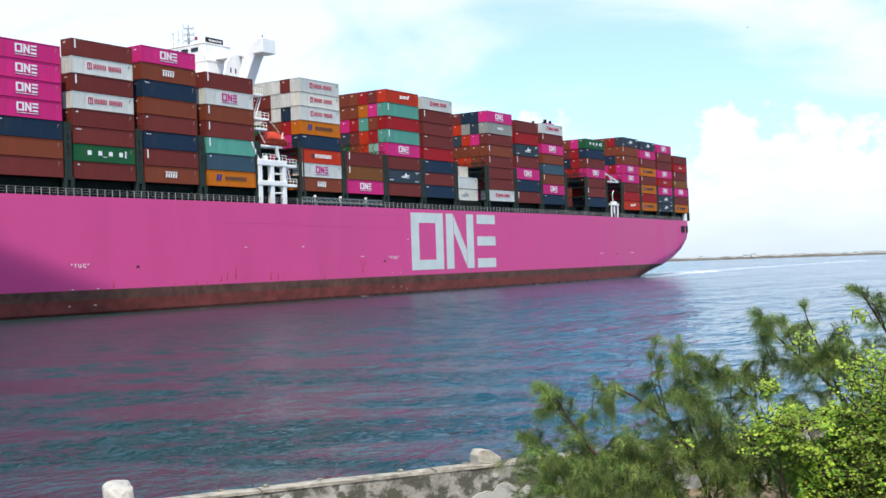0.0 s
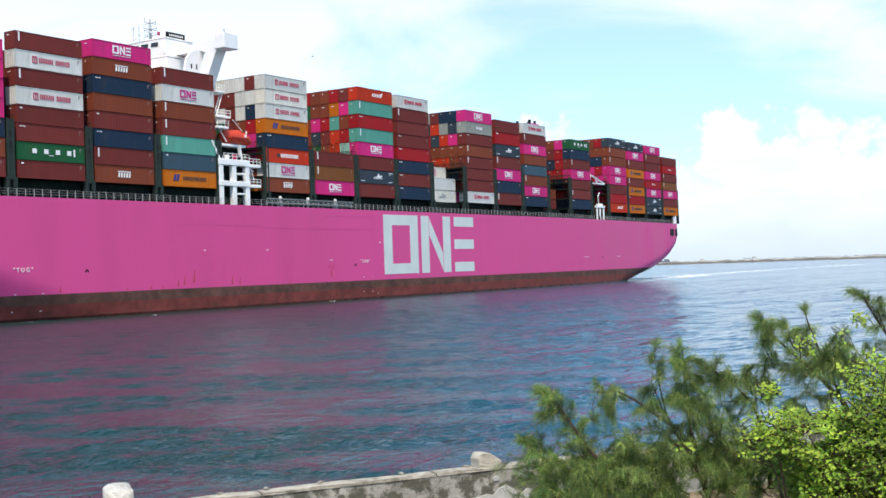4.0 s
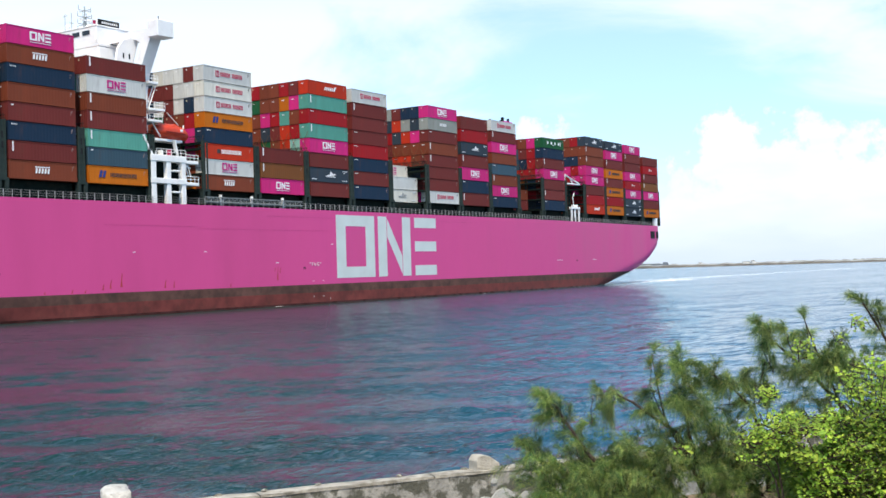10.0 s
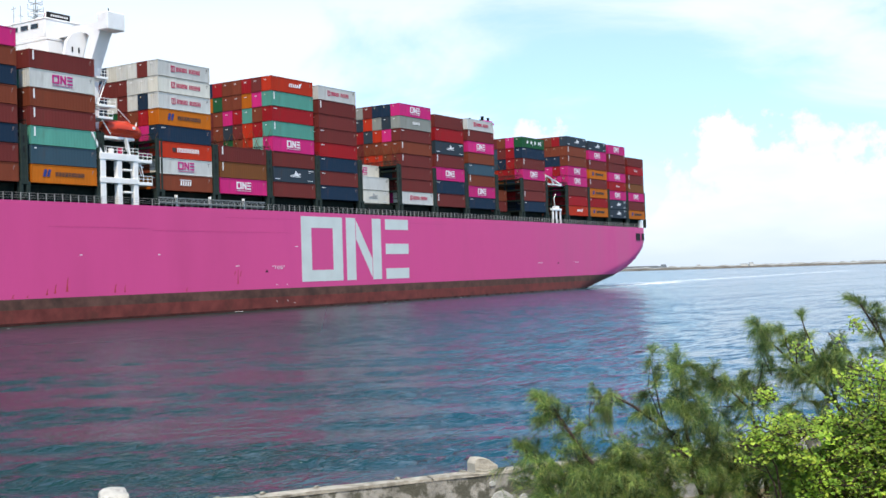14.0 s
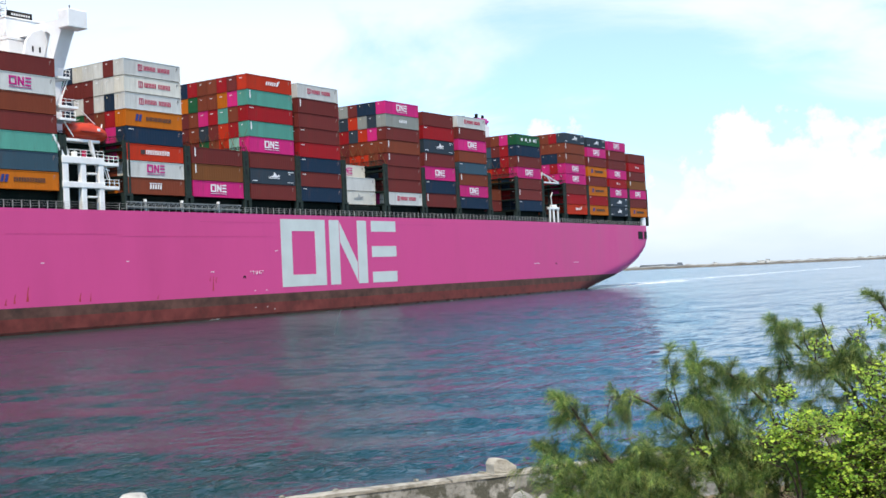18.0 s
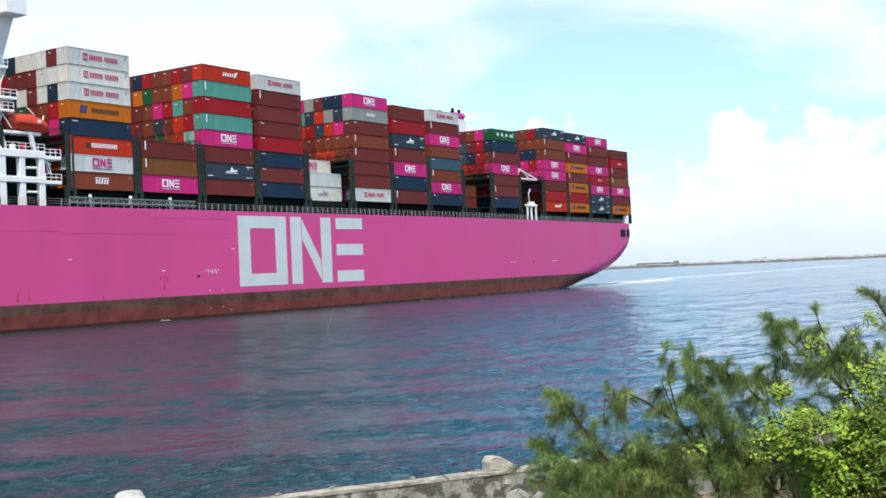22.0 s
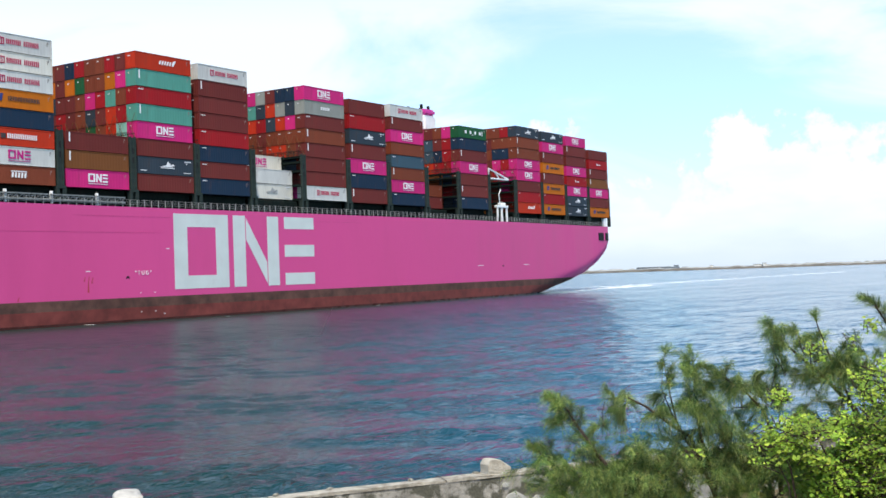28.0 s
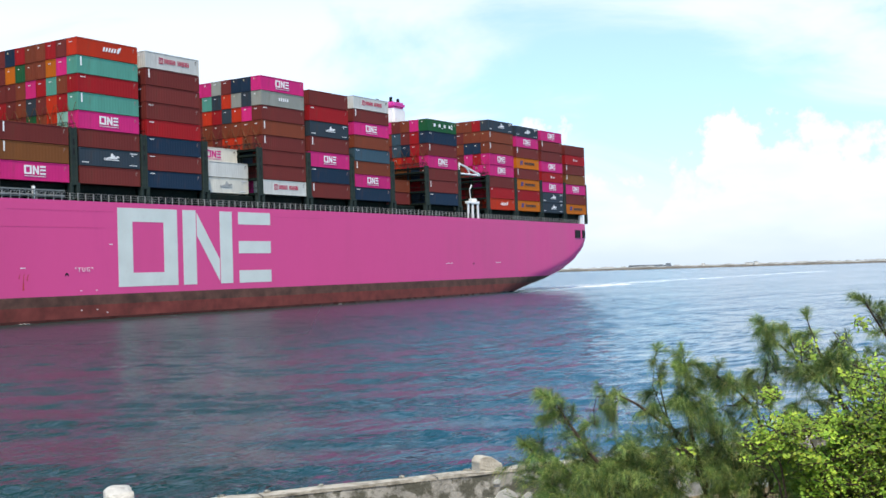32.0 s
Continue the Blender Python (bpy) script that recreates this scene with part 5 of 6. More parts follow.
# ---- far shore ----
def build_far():
    random.seed(3)
    def strip(name, pts, depth, heights, mat, label):
        bm = bmesh.new()
        cols = []
        for k in range(161):
            f = k / 160 * (len(pts) - 1)
            i = min(int(f), len(pts) - 2)
            p = Vector(pts[i]).lerp(Vector(pts[i + 1]), f - i)
            h = heights * random.uniform(0.75, 1.25)
            off = Vector((0.85, 0.53, 0))
            p = Vector((p.x, p.y, 0))
            cols.append([bm.verts.new(p + Vector((0, 0, -0.5))), bm.verts.new(p + off * depth * 0.15 + Vector((0, 0, h * 0.8))), bm.verts.new(p + off * depth * 0.5 + Vector((0, 0, h))), bm.verts.new(p + off * depth + Vector((0, 0, -0.5)))])
        for a, b in zip(cols, cols[1:]):
            for j in range(3):
                bm.faces.new((a[j], b[j], b[j + 1], a[j + 1]))
        ob = new(name, mesh_of(fair(bm), name, mat))
        return tagged(ob, label, name.replace("_", " "), kind="structure")
    strip("breakwater", [(950, 1150), (1400, 700), (1500, 420), (1640, 120), (1750, -500)], 26, 2.7, SHORE, "long low rock breakwater across the water")
    strip("sand_spit", [(1000, 1180), (1430, 760), (1540, 500), (1600, 330)], 70, 4.3, SHORE_SAND, "pale sand flat behind the breakwater")
    barge = new("distant_barge", mesh_of(bevelled(boxes((-34, 34, -7, 7, 0.0, 5.6)), 0.8), "distant_barge", FAR_BLUE))
    tagged(barge, "far dark blue barge lying behind the breakwater", "barge")
    barge.matrix_basis = pose(1748, 745, 0, 0, 0, -67)
    part("barge_house", bevelled(boxes((25, 33, -5, 5, 5.6, 8.0)), 0.3), FAR_BLUE, barge)
    part("barge_rail", boxes((-33, 20, -6.5, 6.5, 5.6, 6.1)), SHORE, barge)
    for x, y, w, h in ((1522, 494, 5, 6.6), (1519, 503, 9, 5.2), (1500, 560, 4, 5.6)):
        shed = new("shore_shed", mesh_of(bevelled(boxes((-w / 2, w / 2, -4, 4, 2.0, h)), 0.3), "shore_shed", SHED_PALE))
        tagged(shed, "small pale shed far off on the breakwater", "shed", "sheds on the breakwater")
        shed.matrix_basis = pose(x + 25, y + 12, 0, 0, 0, -67)
        part("shed_roof", boxes((-w / 2 - 0.5, w / 2 + 0.5, -4.4, 4.4, h, h + 0.4)), SHED_PALE, shed)


build_far()

# ---- near bank and sea wall ----
WALL_A, WALL_DIR = Vector((16.97, 18.19, 0)), Vector((0.84, -0.5425, 0)).normalized()
WALL_IN = Vector((-WALL_DIR.y, WALL_DIR.x, 0)) * -1
if WALL_IN.dot(Vector((-1, -1, 0))) < 0:
    WALL_IN = -WALL_IN
WALL_TOP = 1.3


def on_wall(s, d, z):
    p = WALL_A + WALL_DIR * s + WALL_IN * d
    return Vector((p.x, p.y, z))


def build_bank():
    bm = bmesh.new()
    cols = []
    for k in range(41):
        s = -60 + k * 3.0
        cols.append([bm.verts.new(on_wall(s, d, z + noise.noise(Vector((s * 0.2, d * 0.3, 0))) * 0.15)) for d, z in ((0.5, 0.15), (4, 0.2), (9, 0.9), (16, 2.6), (22, 4.0), (30, 4.3), (60, 4.6))])
    for a, b in zip(cols, cols[1:]):
        for j in range(6):
            bm.faces.new((a[j], b[j], b[j + 1], a[j + 1]))
    tagged(new("ground", mesh_of(fair(bm), "ground", SOIL)), "sandy bank sloping down to the sea wall", "ground", kind="structure")
    wall = new("sea_wall", None)
    tagged(wall, "weathered concrete sea wall with flaking white render", "wall", kind="structure")
    random.seed(4)
    def strip(s0, s1, d0, d1, z0, z1, rough):
        bm = bmesh.new()
        n = max(int((s1 - s0) / 0.5), 2)
        cs = []
        for k in range(n + 1):
            s = s0 + (s1 - s0) * k / n
            j = lambda: random.uniform(-rough, rough)
            cs.append([bm.verts.new(on_wall(s, d0, z0)), bm.verts.new(on_wall(s, d0 + j(), z1 + j())), bm.verts.new(on_wall(s, d1 + j(), z1 + j())), bm.verts.new(on_wall(s, d1, z0))])
        for a, b in zip(cs, cs[1:]):
            for i in range(4):
                bm.faces.new((a[i], b[i], b[(i + 1) % 4], a[(i + 1) % 4]))
        bm.faces.new(cs[0])
        bm.faces.new(cs[-1][::-1])
        return fair(bm)
    part("wall_core", strip(-30, 34, 0.14, 0.48, -1.5, WALL_TOP - 0.06, 0.012), CONCRETE, wall)
    for k in range(16):
        s = -30 + k * 4
        part("coping", strip(s + 0.015, s + 3.985, 0.10, 0.50, WALL_TOP - 0.06, WALL_TOP, 0.016), COPING, wall, "pale worn coping slab")
    # ragged patches of render still clinging to the landward face
    for k in range(70):
        s = random.uniform(-2, 17)
        low = random.random() < 0.65
        z = random.uniform(0.18, 0.55) if low else random.uniform(0.5, 1.08)
        r = random.uniform(0.15, 0.42) if low else random.uniform(0.07, 0.24)
        bm = bmesh.new()
        m = 9
        ring = [(s + math.cos(j * math.tau / m) * r * random.uniform(0.7, 1.6), min(z + math.sin(j * math.tau / m) * r * random.uniform(0.5, 0.9), WALL_TOP - 0.12)) for j in range(m)]
        a = [bm.verts.new(on_wall(p, 0.515 + 0.002 * (k % 5), q)) for p, q in ring]
        b = [bm.verts.new(on_wall(p, 0.47, q)) for p, q in ring]
        bm.faces.new(a)
        for j in range(m):
            bm.faces.new((a[j], b[j], b[(j + 1) % m], a[(j + 1) % m]))
        part("render_patch", fair(bm), RENDER_PATCH, wall)


build_bank()


def rough_block(name, dims, mat, bend, seed):
    bm = bmesh.new()
    box(bm, *dims)
    bmesh.ops.subdivide_edges(bm, edges=list(bm.edges), cuts=4, use_grid_fill=True)
    c = Vector(((dims[0] + dims[1]) / 2, (dims[2] + dims[3]) / 2, (dims[4] + dims[5]) / 2))
    for v in bm.verts:
        v.co += (v.co - c).normalized() * noise.noise(v.co * 3.1 + Vector((seed, 0, 0))) * bend
    bmesh.ops.bevel(bm, geom=[e for e in bm.edges if e.calc_face_angle(0) > 0.9], offset=0.03, segments=2, affect="EDGES")
    for f in bm.faces:
        f.smooth = True
    return mesh_of(bm, name, mat)


bm = bmesh.new()
prism(bm, [(-0.34, 0), (0.36, 0), (0.37, 0.15), (0.02, 0.37), (-0.22, 0.39), (-0.33, 0.26)], -0.2, 0.2)
bmesh.ops.subdivide_edges(bm, edges=list(bm.edges), cuts=2, use_grid_fill=True)
for v in bm.verts:
    v.co += Vector((noise.noise(v.co * 4), noise.noise(v.co * 4 + Vector((9, 0, 0))), 0)) * 0.03
rock = new("wall_stone", mesh_of(bevelled(fair(bm), 0.012), "wall_stone", STONE_PALE))
rock.matrix_basis = Matrix.Translation(on_wall(7.35, 0.25, WALL_TOP - 0.01)) @ pose(0, 0, 0, 0, 0, -28) @ Matrix.Diagonal((0.9, 0.9, 0.88, 1))
tagged(rock, "pale wedge-shaped rough stone lying on the sea wall", "stone")
post = new("bollard", rough_block("bollard", (-0.26, 0.26, -0.26, 0.26, 0.0, 1.76), STONE_WHITE, 0.10, 7))
post.matrix_basis = pose(15.23, 17.5, 0.15, 0, 0, -35)
tagged(post, "whitewashed rough concrete bollard behind the sea wall", "bollard")
random.seed(9)
for k, s in enumerate((3.4, 5.3, 6.9, 1.2, 2.2)):
    peb = new("pebble", rough_block("pebble", (-0.08, 0.08, -0.05, 0.05, 0, 0.05), COPING, 0.03, 20 + k))
    peb.matrix_basis = Matrix.Translation(on_wall(s, 0.12, WALL_TOP - 0.005)) @ pose(0, 0, 0, 0, 0, k * 50)
    tagged(peb, "small chip of stone lying on the sea wall", "stone", "stone chips on the wall")

# ---- shore shrubs ----
TREE_AT = 13.0
YAW0 = radians(57.05)
FWD = Vector((math.sin(YAW0), math.cos(YAW0), 0))
RIGHT = Vector((math.cos(YAW0), -math.sin(YAW0), 0))


def tree_frame(dist):
    """Turns (right, up, away) metres, seen from the path's standpoint, into a place dist metres off."""
    base = Vector(EYE) + FWD * dist
    base.z = 0
    m = Matrix((( RIGHT.x, FWD.x, 0, base.x), (RIGHT.y, FWD.y, 0, base.y), (0, 0, 1, 0), (0, 0, 0, 1)))
    return m


def sprig(verts, faces, p, d, length, n, droop, rng, width=0.0015):
    """A plume of thin needles round a twig that runs from p along d."""
    d = d.normalized()
    side = d.orthogonal().normalized()
    up = d.cross(side)
    for k in range(n):
        f = rng.random()
        o = p + d * length * f
        a = rng.random() * math.tau
        out = (side * math.cos(a) + up * math.sin(a)) * rng.uniform(0.3, 0.9) + d * rng.uniform(0.5, 1.4)
        out.normalize()
        l = rng.uniform(0.08, 0.22) * (1.1 - 0.5 * f)
        tip = o + out * l + Vector((0, 0, -droop * l))
        mid = o + out * l * 0.55 + Vector((0, 0, -droop * l * 0.15))
        w = out.cross(Vector((rng.uniform(-1, 1), rng.uniform(-1, 1), rng.uniform(-1, 1)))).normalized() * width
        b = len(verts)
        verts += [o - w, o + w, mid + w * 0.9, mid - w * 0.9, tip]
        faces += [(b, b + 1, b + 2, b + 3), (b + 3, b + 2, b + 4)]


def casuarina(name, dist, limbs, plumes, label, seed, root):
    rng = random.Random(seed)
    m = tree_frame(dist)
    ob = new(name)
    ob.matrix_basis = m
    tagged(ob, label, "shrub")
    bm = bmesh.new()
    tube(bm, [root, root + Vector((0.05, 0.0, 0.8)), root + Vector((0.0, 0.05, 1.6))], [0.10, 0.085, 0.06])
    part("trunk", fair(bm), BARK, ob)
    for pts, r in limbs:
        bm = bmesh.new()
        P = [Vector(p) for p in pts]
        tube(bm, P, [r * (1 - 0.75 * k / (len(P) - 1)) for k in range(len(P))], 6)
        part("limb", fair(bm), BARK, ob)
    verts, faces, twigs = [], [], bmesh.new()
    for (a, b, spread, count, droop) in plumes:
        a, b = Vector(a), Vector(b)
        upper = a.z > 3.6
        spread *= 0.52 if upper else 0.95
        bow = Vector((rng.gauss(0, 0.03), rng.gauss(0, 0.05), rng.uniform(0.01, 0.04)))
        tube(twigs, [a, a.lerp(b, 0.5) + bow, b], [0.007, 0.005, 0.0025], 5)
        # side shoots that lift, then hang over, each with its tufts of needles
        axis = (b - a).normalized()
        for k in range(max(int(count * (1.7 if upper else 2.4) / 8), 3)):
            f = rng.random() ** 0.8
            o = a.lerp(b, f)
            way = axis * rng.uniform(0.2, 0.9) + Vector((rng.gauss(0, 0.6), rng.gauss(0, 0.7), rng.gauss(0.25, 0.5)))
            way = way.normalized() * (spread * rng.uniform(1.4, 3.2) + 0.05)
            end = o + way - Vector((0, 0, droop * way.length * 0.22))
            knee = o + way * 0.55 + Vector((0, 0, 0.02))
            tube(twigs, [o, knee, end], [0.004, 0.003, 0.0016], 4)
            for j in range(8):
                g = (j + rng.random()) / 8
                p = o.lerp(knee, g * 2) if g < 0.5 else knee.lerp(end, g * 2 - 1)
                d = (end - o).normalized() * 0.9 + Vector((rng.gauss(0, 0.3), rng.gauss(0, 0.3), rng.gauss(0.05, 0.3)))
                sprig(verts, faces, p, d, rng.uniform(0.06, 0.14), 30, droop * 0.9, rng)
    part("twig_growth", twigs, BARK, ob)["kind"] = "stuff"
    me = bpy.data.meshes.new("crown")
    me.from_pydata([tuple(v) for v in verts], [], faces)
    me.materials.append(NEEDLE)
    part("crown", me, None, ob)
    return ob


def at(px, py, dist=TREE_AT, away=0.0):
    """Right and up metres for a bearing given in thousandths of the lens plane."""
    return Vector(((px - 784) / 2062 * (dist + away), away, 5.9 - (py - 478 + (px - 784) * 0.0300) / 2062 * (dist + away)))


def bush():
    A = at
    limbs = [
        ([A(1150, 930), A(1090, 870), A(1028, 803), A(990, 745), A(969, 712)], 0.035),
        ([A(1240, 900), A(1188, 766), A(1148, 740), A(1110, 712), A(1080, 697), A(1040, 700)], 0.026),
        ([A(1210, 830), A(1165, 740), A(1155, 690), A(1146, 632)], 0.016),
        ([A(1230, 860), A(1205, 760), A(1200, 700), A(1197, 640)], 0.022),
        ([A(1345, 870), A(1331, 757), A(1318, 720), A(1290, 690), A(1240, 655)], 0.026),
        ([A(1560, 900), A(1480, 720), A(1428, 663), A(1383, 623), A(1345, 590)], 0.032),
        ([A(1500, 800), A(1470, 700), A(1440, 630), A(1417, 565)], 0.020),
        ([A(1640, 860), A(1590, 700), A(1560, 600), A(1522, 537)], 0.032),
        ([A(1180, 920), A(1120, 850), A(1040, 830), A(940, 815), A(905, 776)], 0.022),
        ([A(1420, 800), A(1330, 815), A(1290, 805), A(1270, 800)], 0.028),
    ]
    plumes = [
        (A(1028, 800), A(966, 715), 0.10, 46, 0.5), (A(990, 760), A(965, 718), 0.15, 40, 0.5),
        (A(945, 815), A(903, 774), 0.04, 12, 0.3),
        (A(1080, 705), A(1036, 700), 0.06, 16, 1.3), (A(1040, 705), A(1036, 750), 0.05, 14, 1.0), (A(1080, 705), A(1072, 720), 0.05, 10, 1.2),
        (A(1163, 740), A(1146, 628), 0.06, 44, 0.7), (A(1150, 690), A(1142, 730), 0.05, 12, 0.8),
        (A(1205, 770), A(1197, 640), 0.10, 90, 0.7), (A(1215, 760), A(1190, 700), 0.16, 70, 0.8),
        (A(1300, 690), A(1236, 655), 0.09, 44, 1.0), (A(1337, 720), A(1280, 680), 0.11, 54, 0.9), (A(1290, 715), A(1250, 725), 0.10, 24, 0.9), (A(1345, 740), A(1340, 690), 0.08, 24, 0.6),
        (A(1360, 660), A(1337, 566), 0.09, 66, 0.8), (A(1345, 640), A(1330, 690), 0.07, 24, 0.8), (A(1400, 640), A(1383, 578), 0.08, 36, 0.8), (A(1425, 620), A(1417, 562), 0.05, 22, 0.3),
        (A(1470, 680), A(1440, 610), 0.14, 60, 0.6), (A(1500, 700), A(1400, 660), 0.12, 60, 0.9), (A(1520, 720), A(1450, 650), 0.20, 100, 0.8), (A(1420, 700), A(1390, 720), 0.08, 20, 0.8),
        (A(1560, 720), A(1500, 620), 0.16, 80, 0.7), (A(1560, 600), A(1522, 536), 0.06, 30, 0.5), (A(1600, 700), A(1570, 580), 0.16, 120, 0.7), (A(1650, 760), A(1620, 560), 0.22, 140, 0.7), (A(1480, 760), A(1420, 740), 0.10, 30, 0.7),
        (A(1100, 880), A(940, 820), 0.13, 130, 0.7), (A(1120, 900), A(1010, 810), 0.16, 130, 0.7), (A(1200, 880), A(1080, 800), 0.18, 150, 0.7), (A(1280, 880), A(1180, 790), 0.20, 150, 0.7), (A(1330, 860), A(1250, 780), 0.18, 110, 0.7),
        (A(1100, 940), A(960, 870), 0.16, 130, 0.6), (A(1300, 940), A(1120, 880), 0.22, 180, 0.6), (A(1480, 900), A(1330, 830), 0.22, 170, 0.6), (A(1420, 920), A(1300, 860), 0.20, 90, 0.6), (A(1150, 980), A(960, 920), 0.2, 80, 0.6),
    ]
    casuarina("casuarina_shrub", TREE_AT, limbs, plumes, "feathery grey-green casuarina shrub on the bank above the water", 5, Vector((A(1260, 900).x, 0.2, 1.45)))


bush()


def vine():
    """Broad-leaved creeper grown over the shrub."""
    rng = random.Random(12)
    dist = 11.6
    ob = new("creeper")
    ob.matrix_basis = tree_frame(dist)
    tagged(ob, "lime-green broad-leaved creeper grown over the shore shrub", "creeper")
    A = lambda x, y, away=0.0: at(x, y, dist, away)
    verts, faces = [], []

    def leaf(p, s, nrm):
        t = nrm.orthogonal().normalized()
        a = rng.random() * math.tau
        t = (t * math.cos(a) + nrm.cross(t) * math.sin(a)).normalized()
        u = nrm.cross(t)
        b = len(verts)
        # heart-shaped blade folded along its midrib
        verts.extend([p - t * s * 0.55, p - t * s * 0.85 + u * s * 0.42 + nrm * s * 0.10, p - t * s * 0.1 + u * s * 0.80 + nrm * s * 0.22, p + t * 0.55 * s + u * s * 0.45 + nrm * s * 0.12, p + t * s * 1.15 - nrm * s * 0.15,
                      p + t * 0.55 * s - u * s * 0.45 + nrm * s * 0.12, p - t * s * 0.1 - u * s * 0.80 + nrm * s * 0.22, p - t * s * 0.85 - u * s * 0.42 + nrm * s * 0.10])
        faces.extend([(b, b + 1, b + 2, b + 3, b + 4), (b, b + 4, b + 5, b + 6, b + 7)])

    def strand(x0, y0, x1, y1, away, size, gap):
        """A runner with leaves standing off it by turns."""
        a, c = A(x0, y0, away), A(x1, y1, away + rng.uniform(-0.2, 0.2))
        mid = a.lerp(c, 0.5) + Vector((rng.gauss(0, 0.05), rng.gauss(0, 0.1), rng.uniform(0.0, 0.10)))
        tube(runners, [a, mid, c], [0.006, 0.005, 0.003], 4)
        n = max(int((c - a).length / gap), 2)
        for k in range(n):
            f = (k + rng.random()) / n
            p = (a.lerp(mid, f * 2) if f < 0.5 else mid.lerp(c, f * 2 - 1)) + Vector((rng.gauss(0, 0.028), rng.gauss(-0.02, 0.05), rng.gauss(0.01, 0.028)))
            leaf(p, size * rng.uniform(0.6, 1.25), Vector((rng.gauss(-0.2, 0.35), rng.gauss(-0.65, 0.32), rng.gauss(0.9, 0.32))).normalized())

    runners = bmesh.new()
    # patches of runners: middle, half width, half height, how many
    patches = [(1350, 772, 45, 16, 26), (1420, 762, 50, 14, 28), (1500, 742, 45, 20, 26), (1555, 715, 40, 26, 26), (1610, 700, 50, 40, 26), (1345, 800, 22, 14, 7), (1450, 800, 60, 18, 22), (1530, 790, 45, 22, 26), (1600, 790, 45, 40, 30),
               (1410, 832, 26, 18, 9), (1470, 845, 50, 22, 22), (1545, 850, 40, 26, 26), (1610, 860, 40, 26, 20), (1460, 885, 50, 20, 20), (1550, 895, 50, 20, 20), (1500, 690, 16, 26, 9), (1545, 668, 26, 20, 10),
               (1512, 655, 7, 14, 4), (1345, 698, 12, 9, 7), (1375, 745, 20, 8, 6), (1340, 745, 8, 6, 2), (1180, 795, 20, 6, 2), (1515, 575, 12, 6, 3), (1425, 620, 16, 10, 3), (1470, 600, 12, 8, 2)]
    for cx, cy, w, h, n in patches:
        for k in range(int(n * 1.7)):
            x, y = cx + rng.uniform(-w, w), cy + rng.uniform(-h, h)
            dx = rng.choice((-1, 1)) * rng.uniform(0.3, 0.9) * min(w, 34)
            strand(x - dx, y + rng.gauss(4, h * 0.25), x + dx, y + rng.gauss(0, h * 0.4), rng.uniform(-0.45, 0.4), rng.uniform(0.011, 0.025), 0.017)
    # single runners climbing the shrub and hanging from it
    for x0, y0, x1, y1 in ((1500, 740, 1512, 650), (1512, 650, 1530, 690), (1480, 760, 1478, 690), (1545, 720, 1568, 640), (1405, 640, 1430, 600), (1330, 715, 1352, 690), (1390, 770, 1370, 738), (1535, 800, 1525, 870), (1470, 790, 1462, 860)):
        strand(x0, y0, x1, y1, -0.3, 0.022, 0.022)
    me = bpy.data.meshes.new("leaves")
    me.from_pydata([tuple(v) for v in verts], [], faces)
    me.materials.append(VINE_LEAF)
    part("leaves", me, None, ob)["kind"] = "stuff"
    part("runner_growth", runners, BARK, ob)["kind"] = "stuff"
    for cx, cy, w, h, n in patches[:10]:
        bm = bmesh.new()
        tube(bm, [A(cx + 30, 960), A(cx + 12, cy + 50), A(cx - 10, cy + 4)], [0.014, 0.010, 0.005], 5)
        part("stem", fair(bm), BARK, ob)
    # darker leaves of the same shape fill in behind
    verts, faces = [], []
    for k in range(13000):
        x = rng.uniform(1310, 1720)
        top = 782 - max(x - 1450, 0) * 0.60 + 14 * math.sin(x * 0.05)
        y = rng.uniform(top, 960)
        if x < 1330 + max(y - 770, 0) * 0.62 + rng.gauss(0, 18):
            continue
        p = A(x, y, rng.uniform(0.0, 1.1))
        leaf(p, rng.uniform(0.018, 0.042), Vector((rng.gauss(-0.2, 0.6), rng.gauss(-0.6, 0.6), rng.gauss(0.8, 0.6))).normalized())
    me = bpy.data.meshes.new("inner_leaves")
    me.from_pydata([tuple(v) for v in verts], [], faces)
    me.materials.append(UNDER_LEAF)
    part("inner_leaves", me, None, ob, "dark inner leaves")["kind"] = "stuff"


vine()


# ---- birds over the channel ----
BIRDS = []


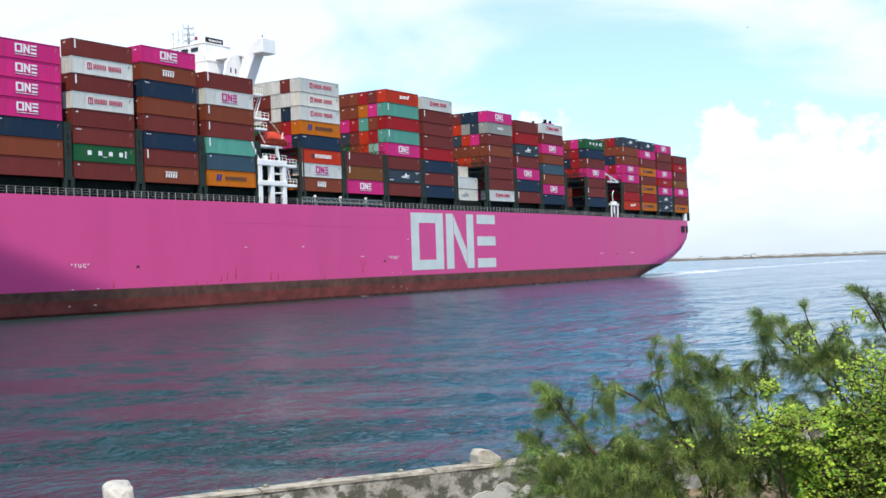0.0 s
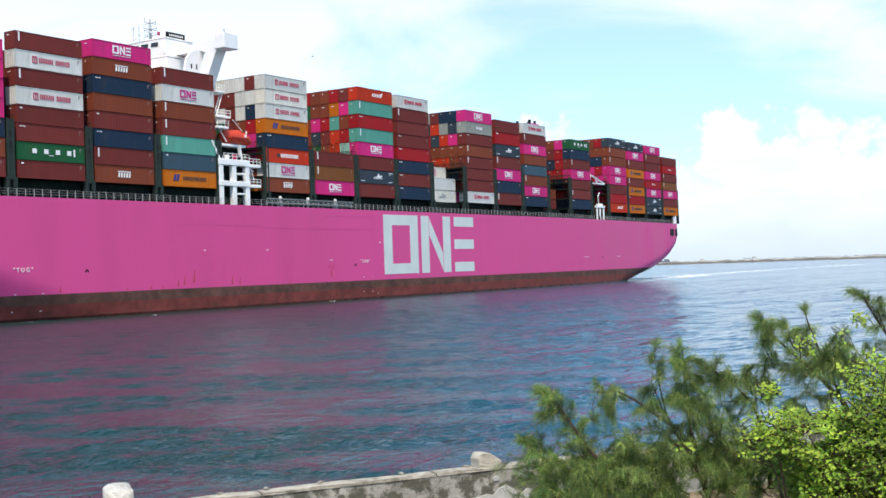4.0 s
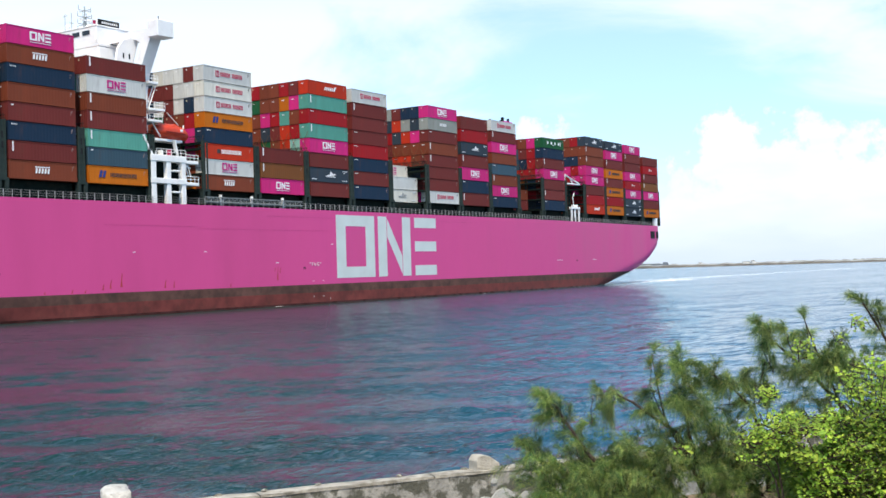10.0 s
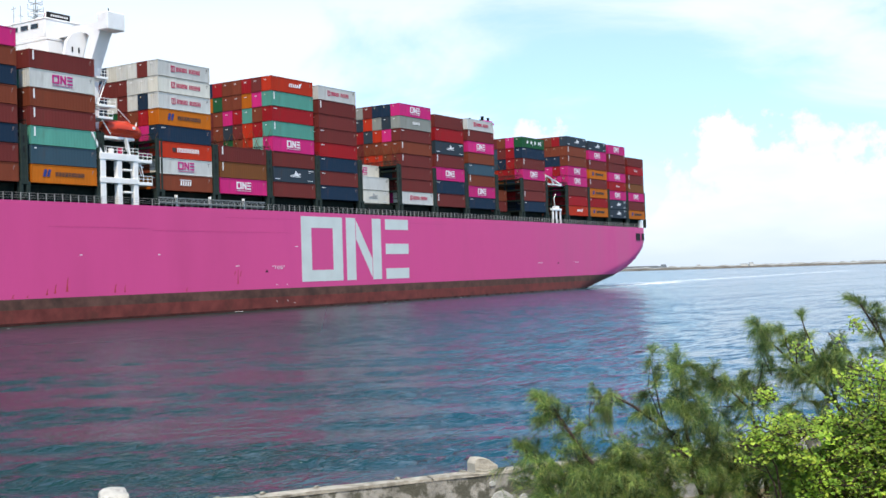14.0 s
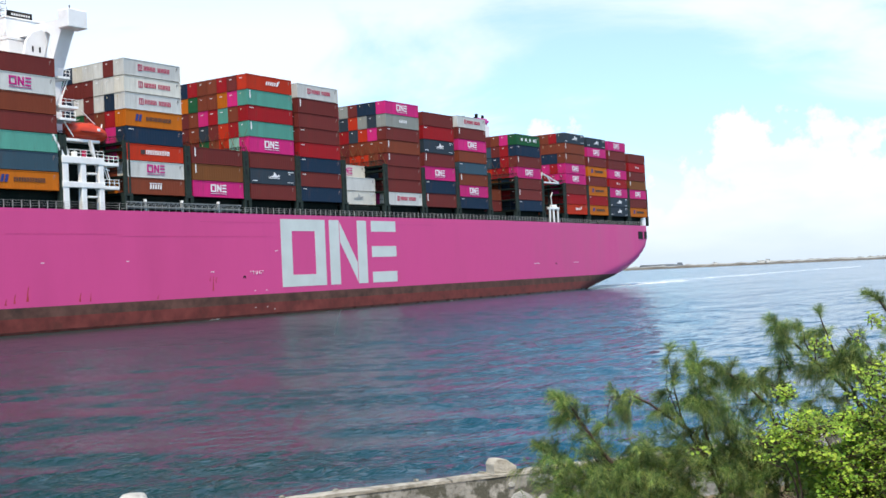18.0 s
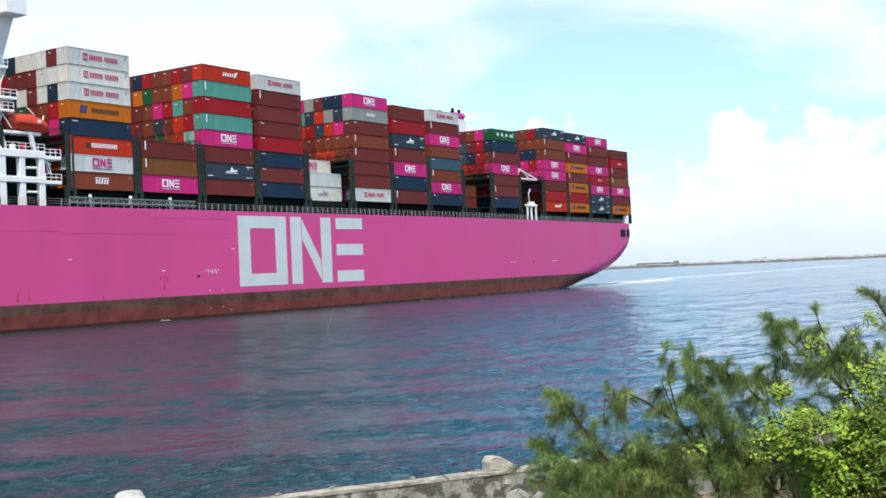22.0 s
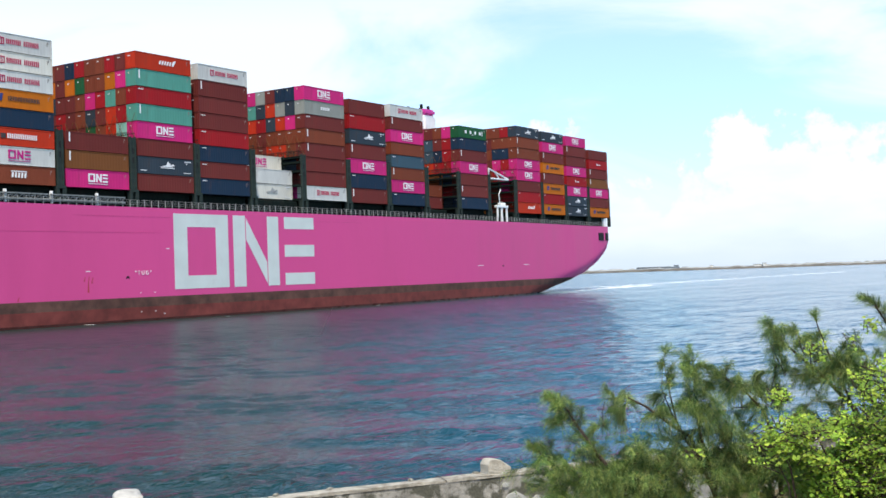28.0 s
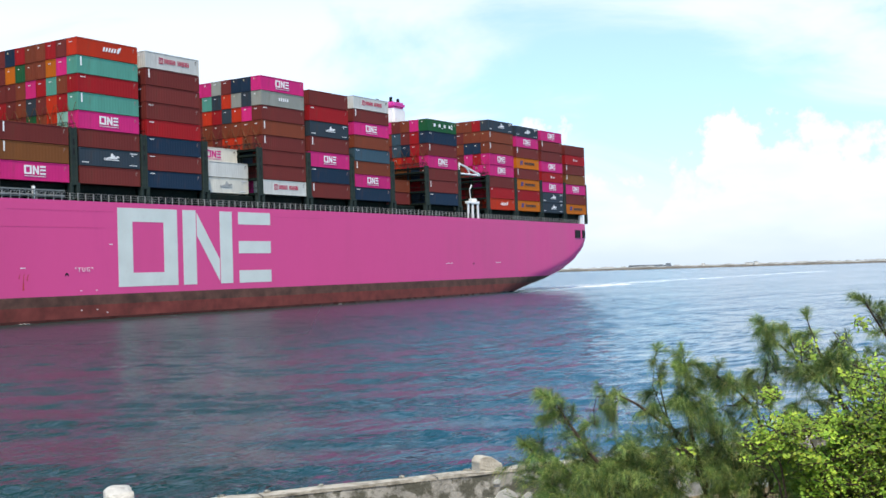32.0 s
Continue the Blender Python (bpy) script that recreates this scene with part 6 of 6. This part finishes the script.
def bird(rows, dist, span):
    """Small bird gliding past; rows give time, bearing across and height in the lens plane."""
    ob = new("bird")
    tagged(ob, "small dark bird gliding over the channel", "bird", "birds over the channel")
    dark = FEATHER
    s = span / 2
    bm = bmesh.new()
    tube(bm, [Vector((0, -s * 0.62, 0)), Vector((0, -s * 0.45, s * 0.05)), Vector((0, 0, 0)), Vector((0, s * 0.4, s * 0.03))], [s * 0.03, s * 0.12, s * 0.15, s * 0.05], 8)
    part("bird_body", fair(bm), dark, ob)
    for k in (-1, 1):
        bm = bmesh.new()
        pts = [(0.08, -0.22, 0.02), (0.55, -0.34, 0.16), (1.0, 0.05, 0.08), (0.5, 0.02, 0.13), (0.08, 0.14, 0.02)]
        a = [bm.verts.new((k * x * s, y * s, z * s + 0.006)) for x, y, z in pts]
        b = [bm.verts.new((k * x * s, y * s, z * s - 0.006)) for x, y, z in pts]
        bm.faces.new(a)
        bm.faces.new(b[::-1])
        for i in range(5):
            bm.faces.new((a[i], b[i], b[(i + 1) % 5], a[(i + 1) % 5]))
        part("wing", fair(bm), dark, ob)
    bm = bmesh.new()
    box(bm, -s * 0.07, s * 0.07, s * 0.35, s * 0.68, -0.006, 0.006)
    part("tail", fair(bm), dark, ob)
    frame_of = tree_frame(dist)
    keys = []
    for t, px, py in rows:
        p = frame_of @ at(px, py, dist)
        keys.append((t, Matrix.Translation(p) @ Matrix.Rotation(math.atan2(RIGHT.y, RIGHT.x) - math.pi / 2, 4, "Z") @ Matrix.Rotation(0.35, 4, "Y")))
    BIRDS.append((ob, keys))


bird([(0, 1728, 62), (1, 1424, 116), (1.5, 1272, 145), (2, 1123, 159), (2.5, 984, 163), (3.5, 704, 150), (5, 270, -150), (7, -300, -1200), (12, -1500, -2600), (32, -5200, -5000)], 90, 0.34)
bird([(0, 1335, 59), (1, 1089, 94), (1.5, 967, 123), (2.5, 730, 110), (4, 360, -150), (6, -140, -1100), (12, -1500, -2600), (32, -5200, -5400)], 105, 0.30)


def motions():
    for ob, rows in BIRDS:
        walk(ob, rows)
    for ob, m in MOVERS:
        walk(ob, [(t, Matrix.Translation((s, 0, 0)) @ m) for t, s in GONE])
    walk(SEA, [(t, pose(-0.28 * t, -0.10 * t, 0)) for t in (0, 8, 16, 24, 32)])


motions()
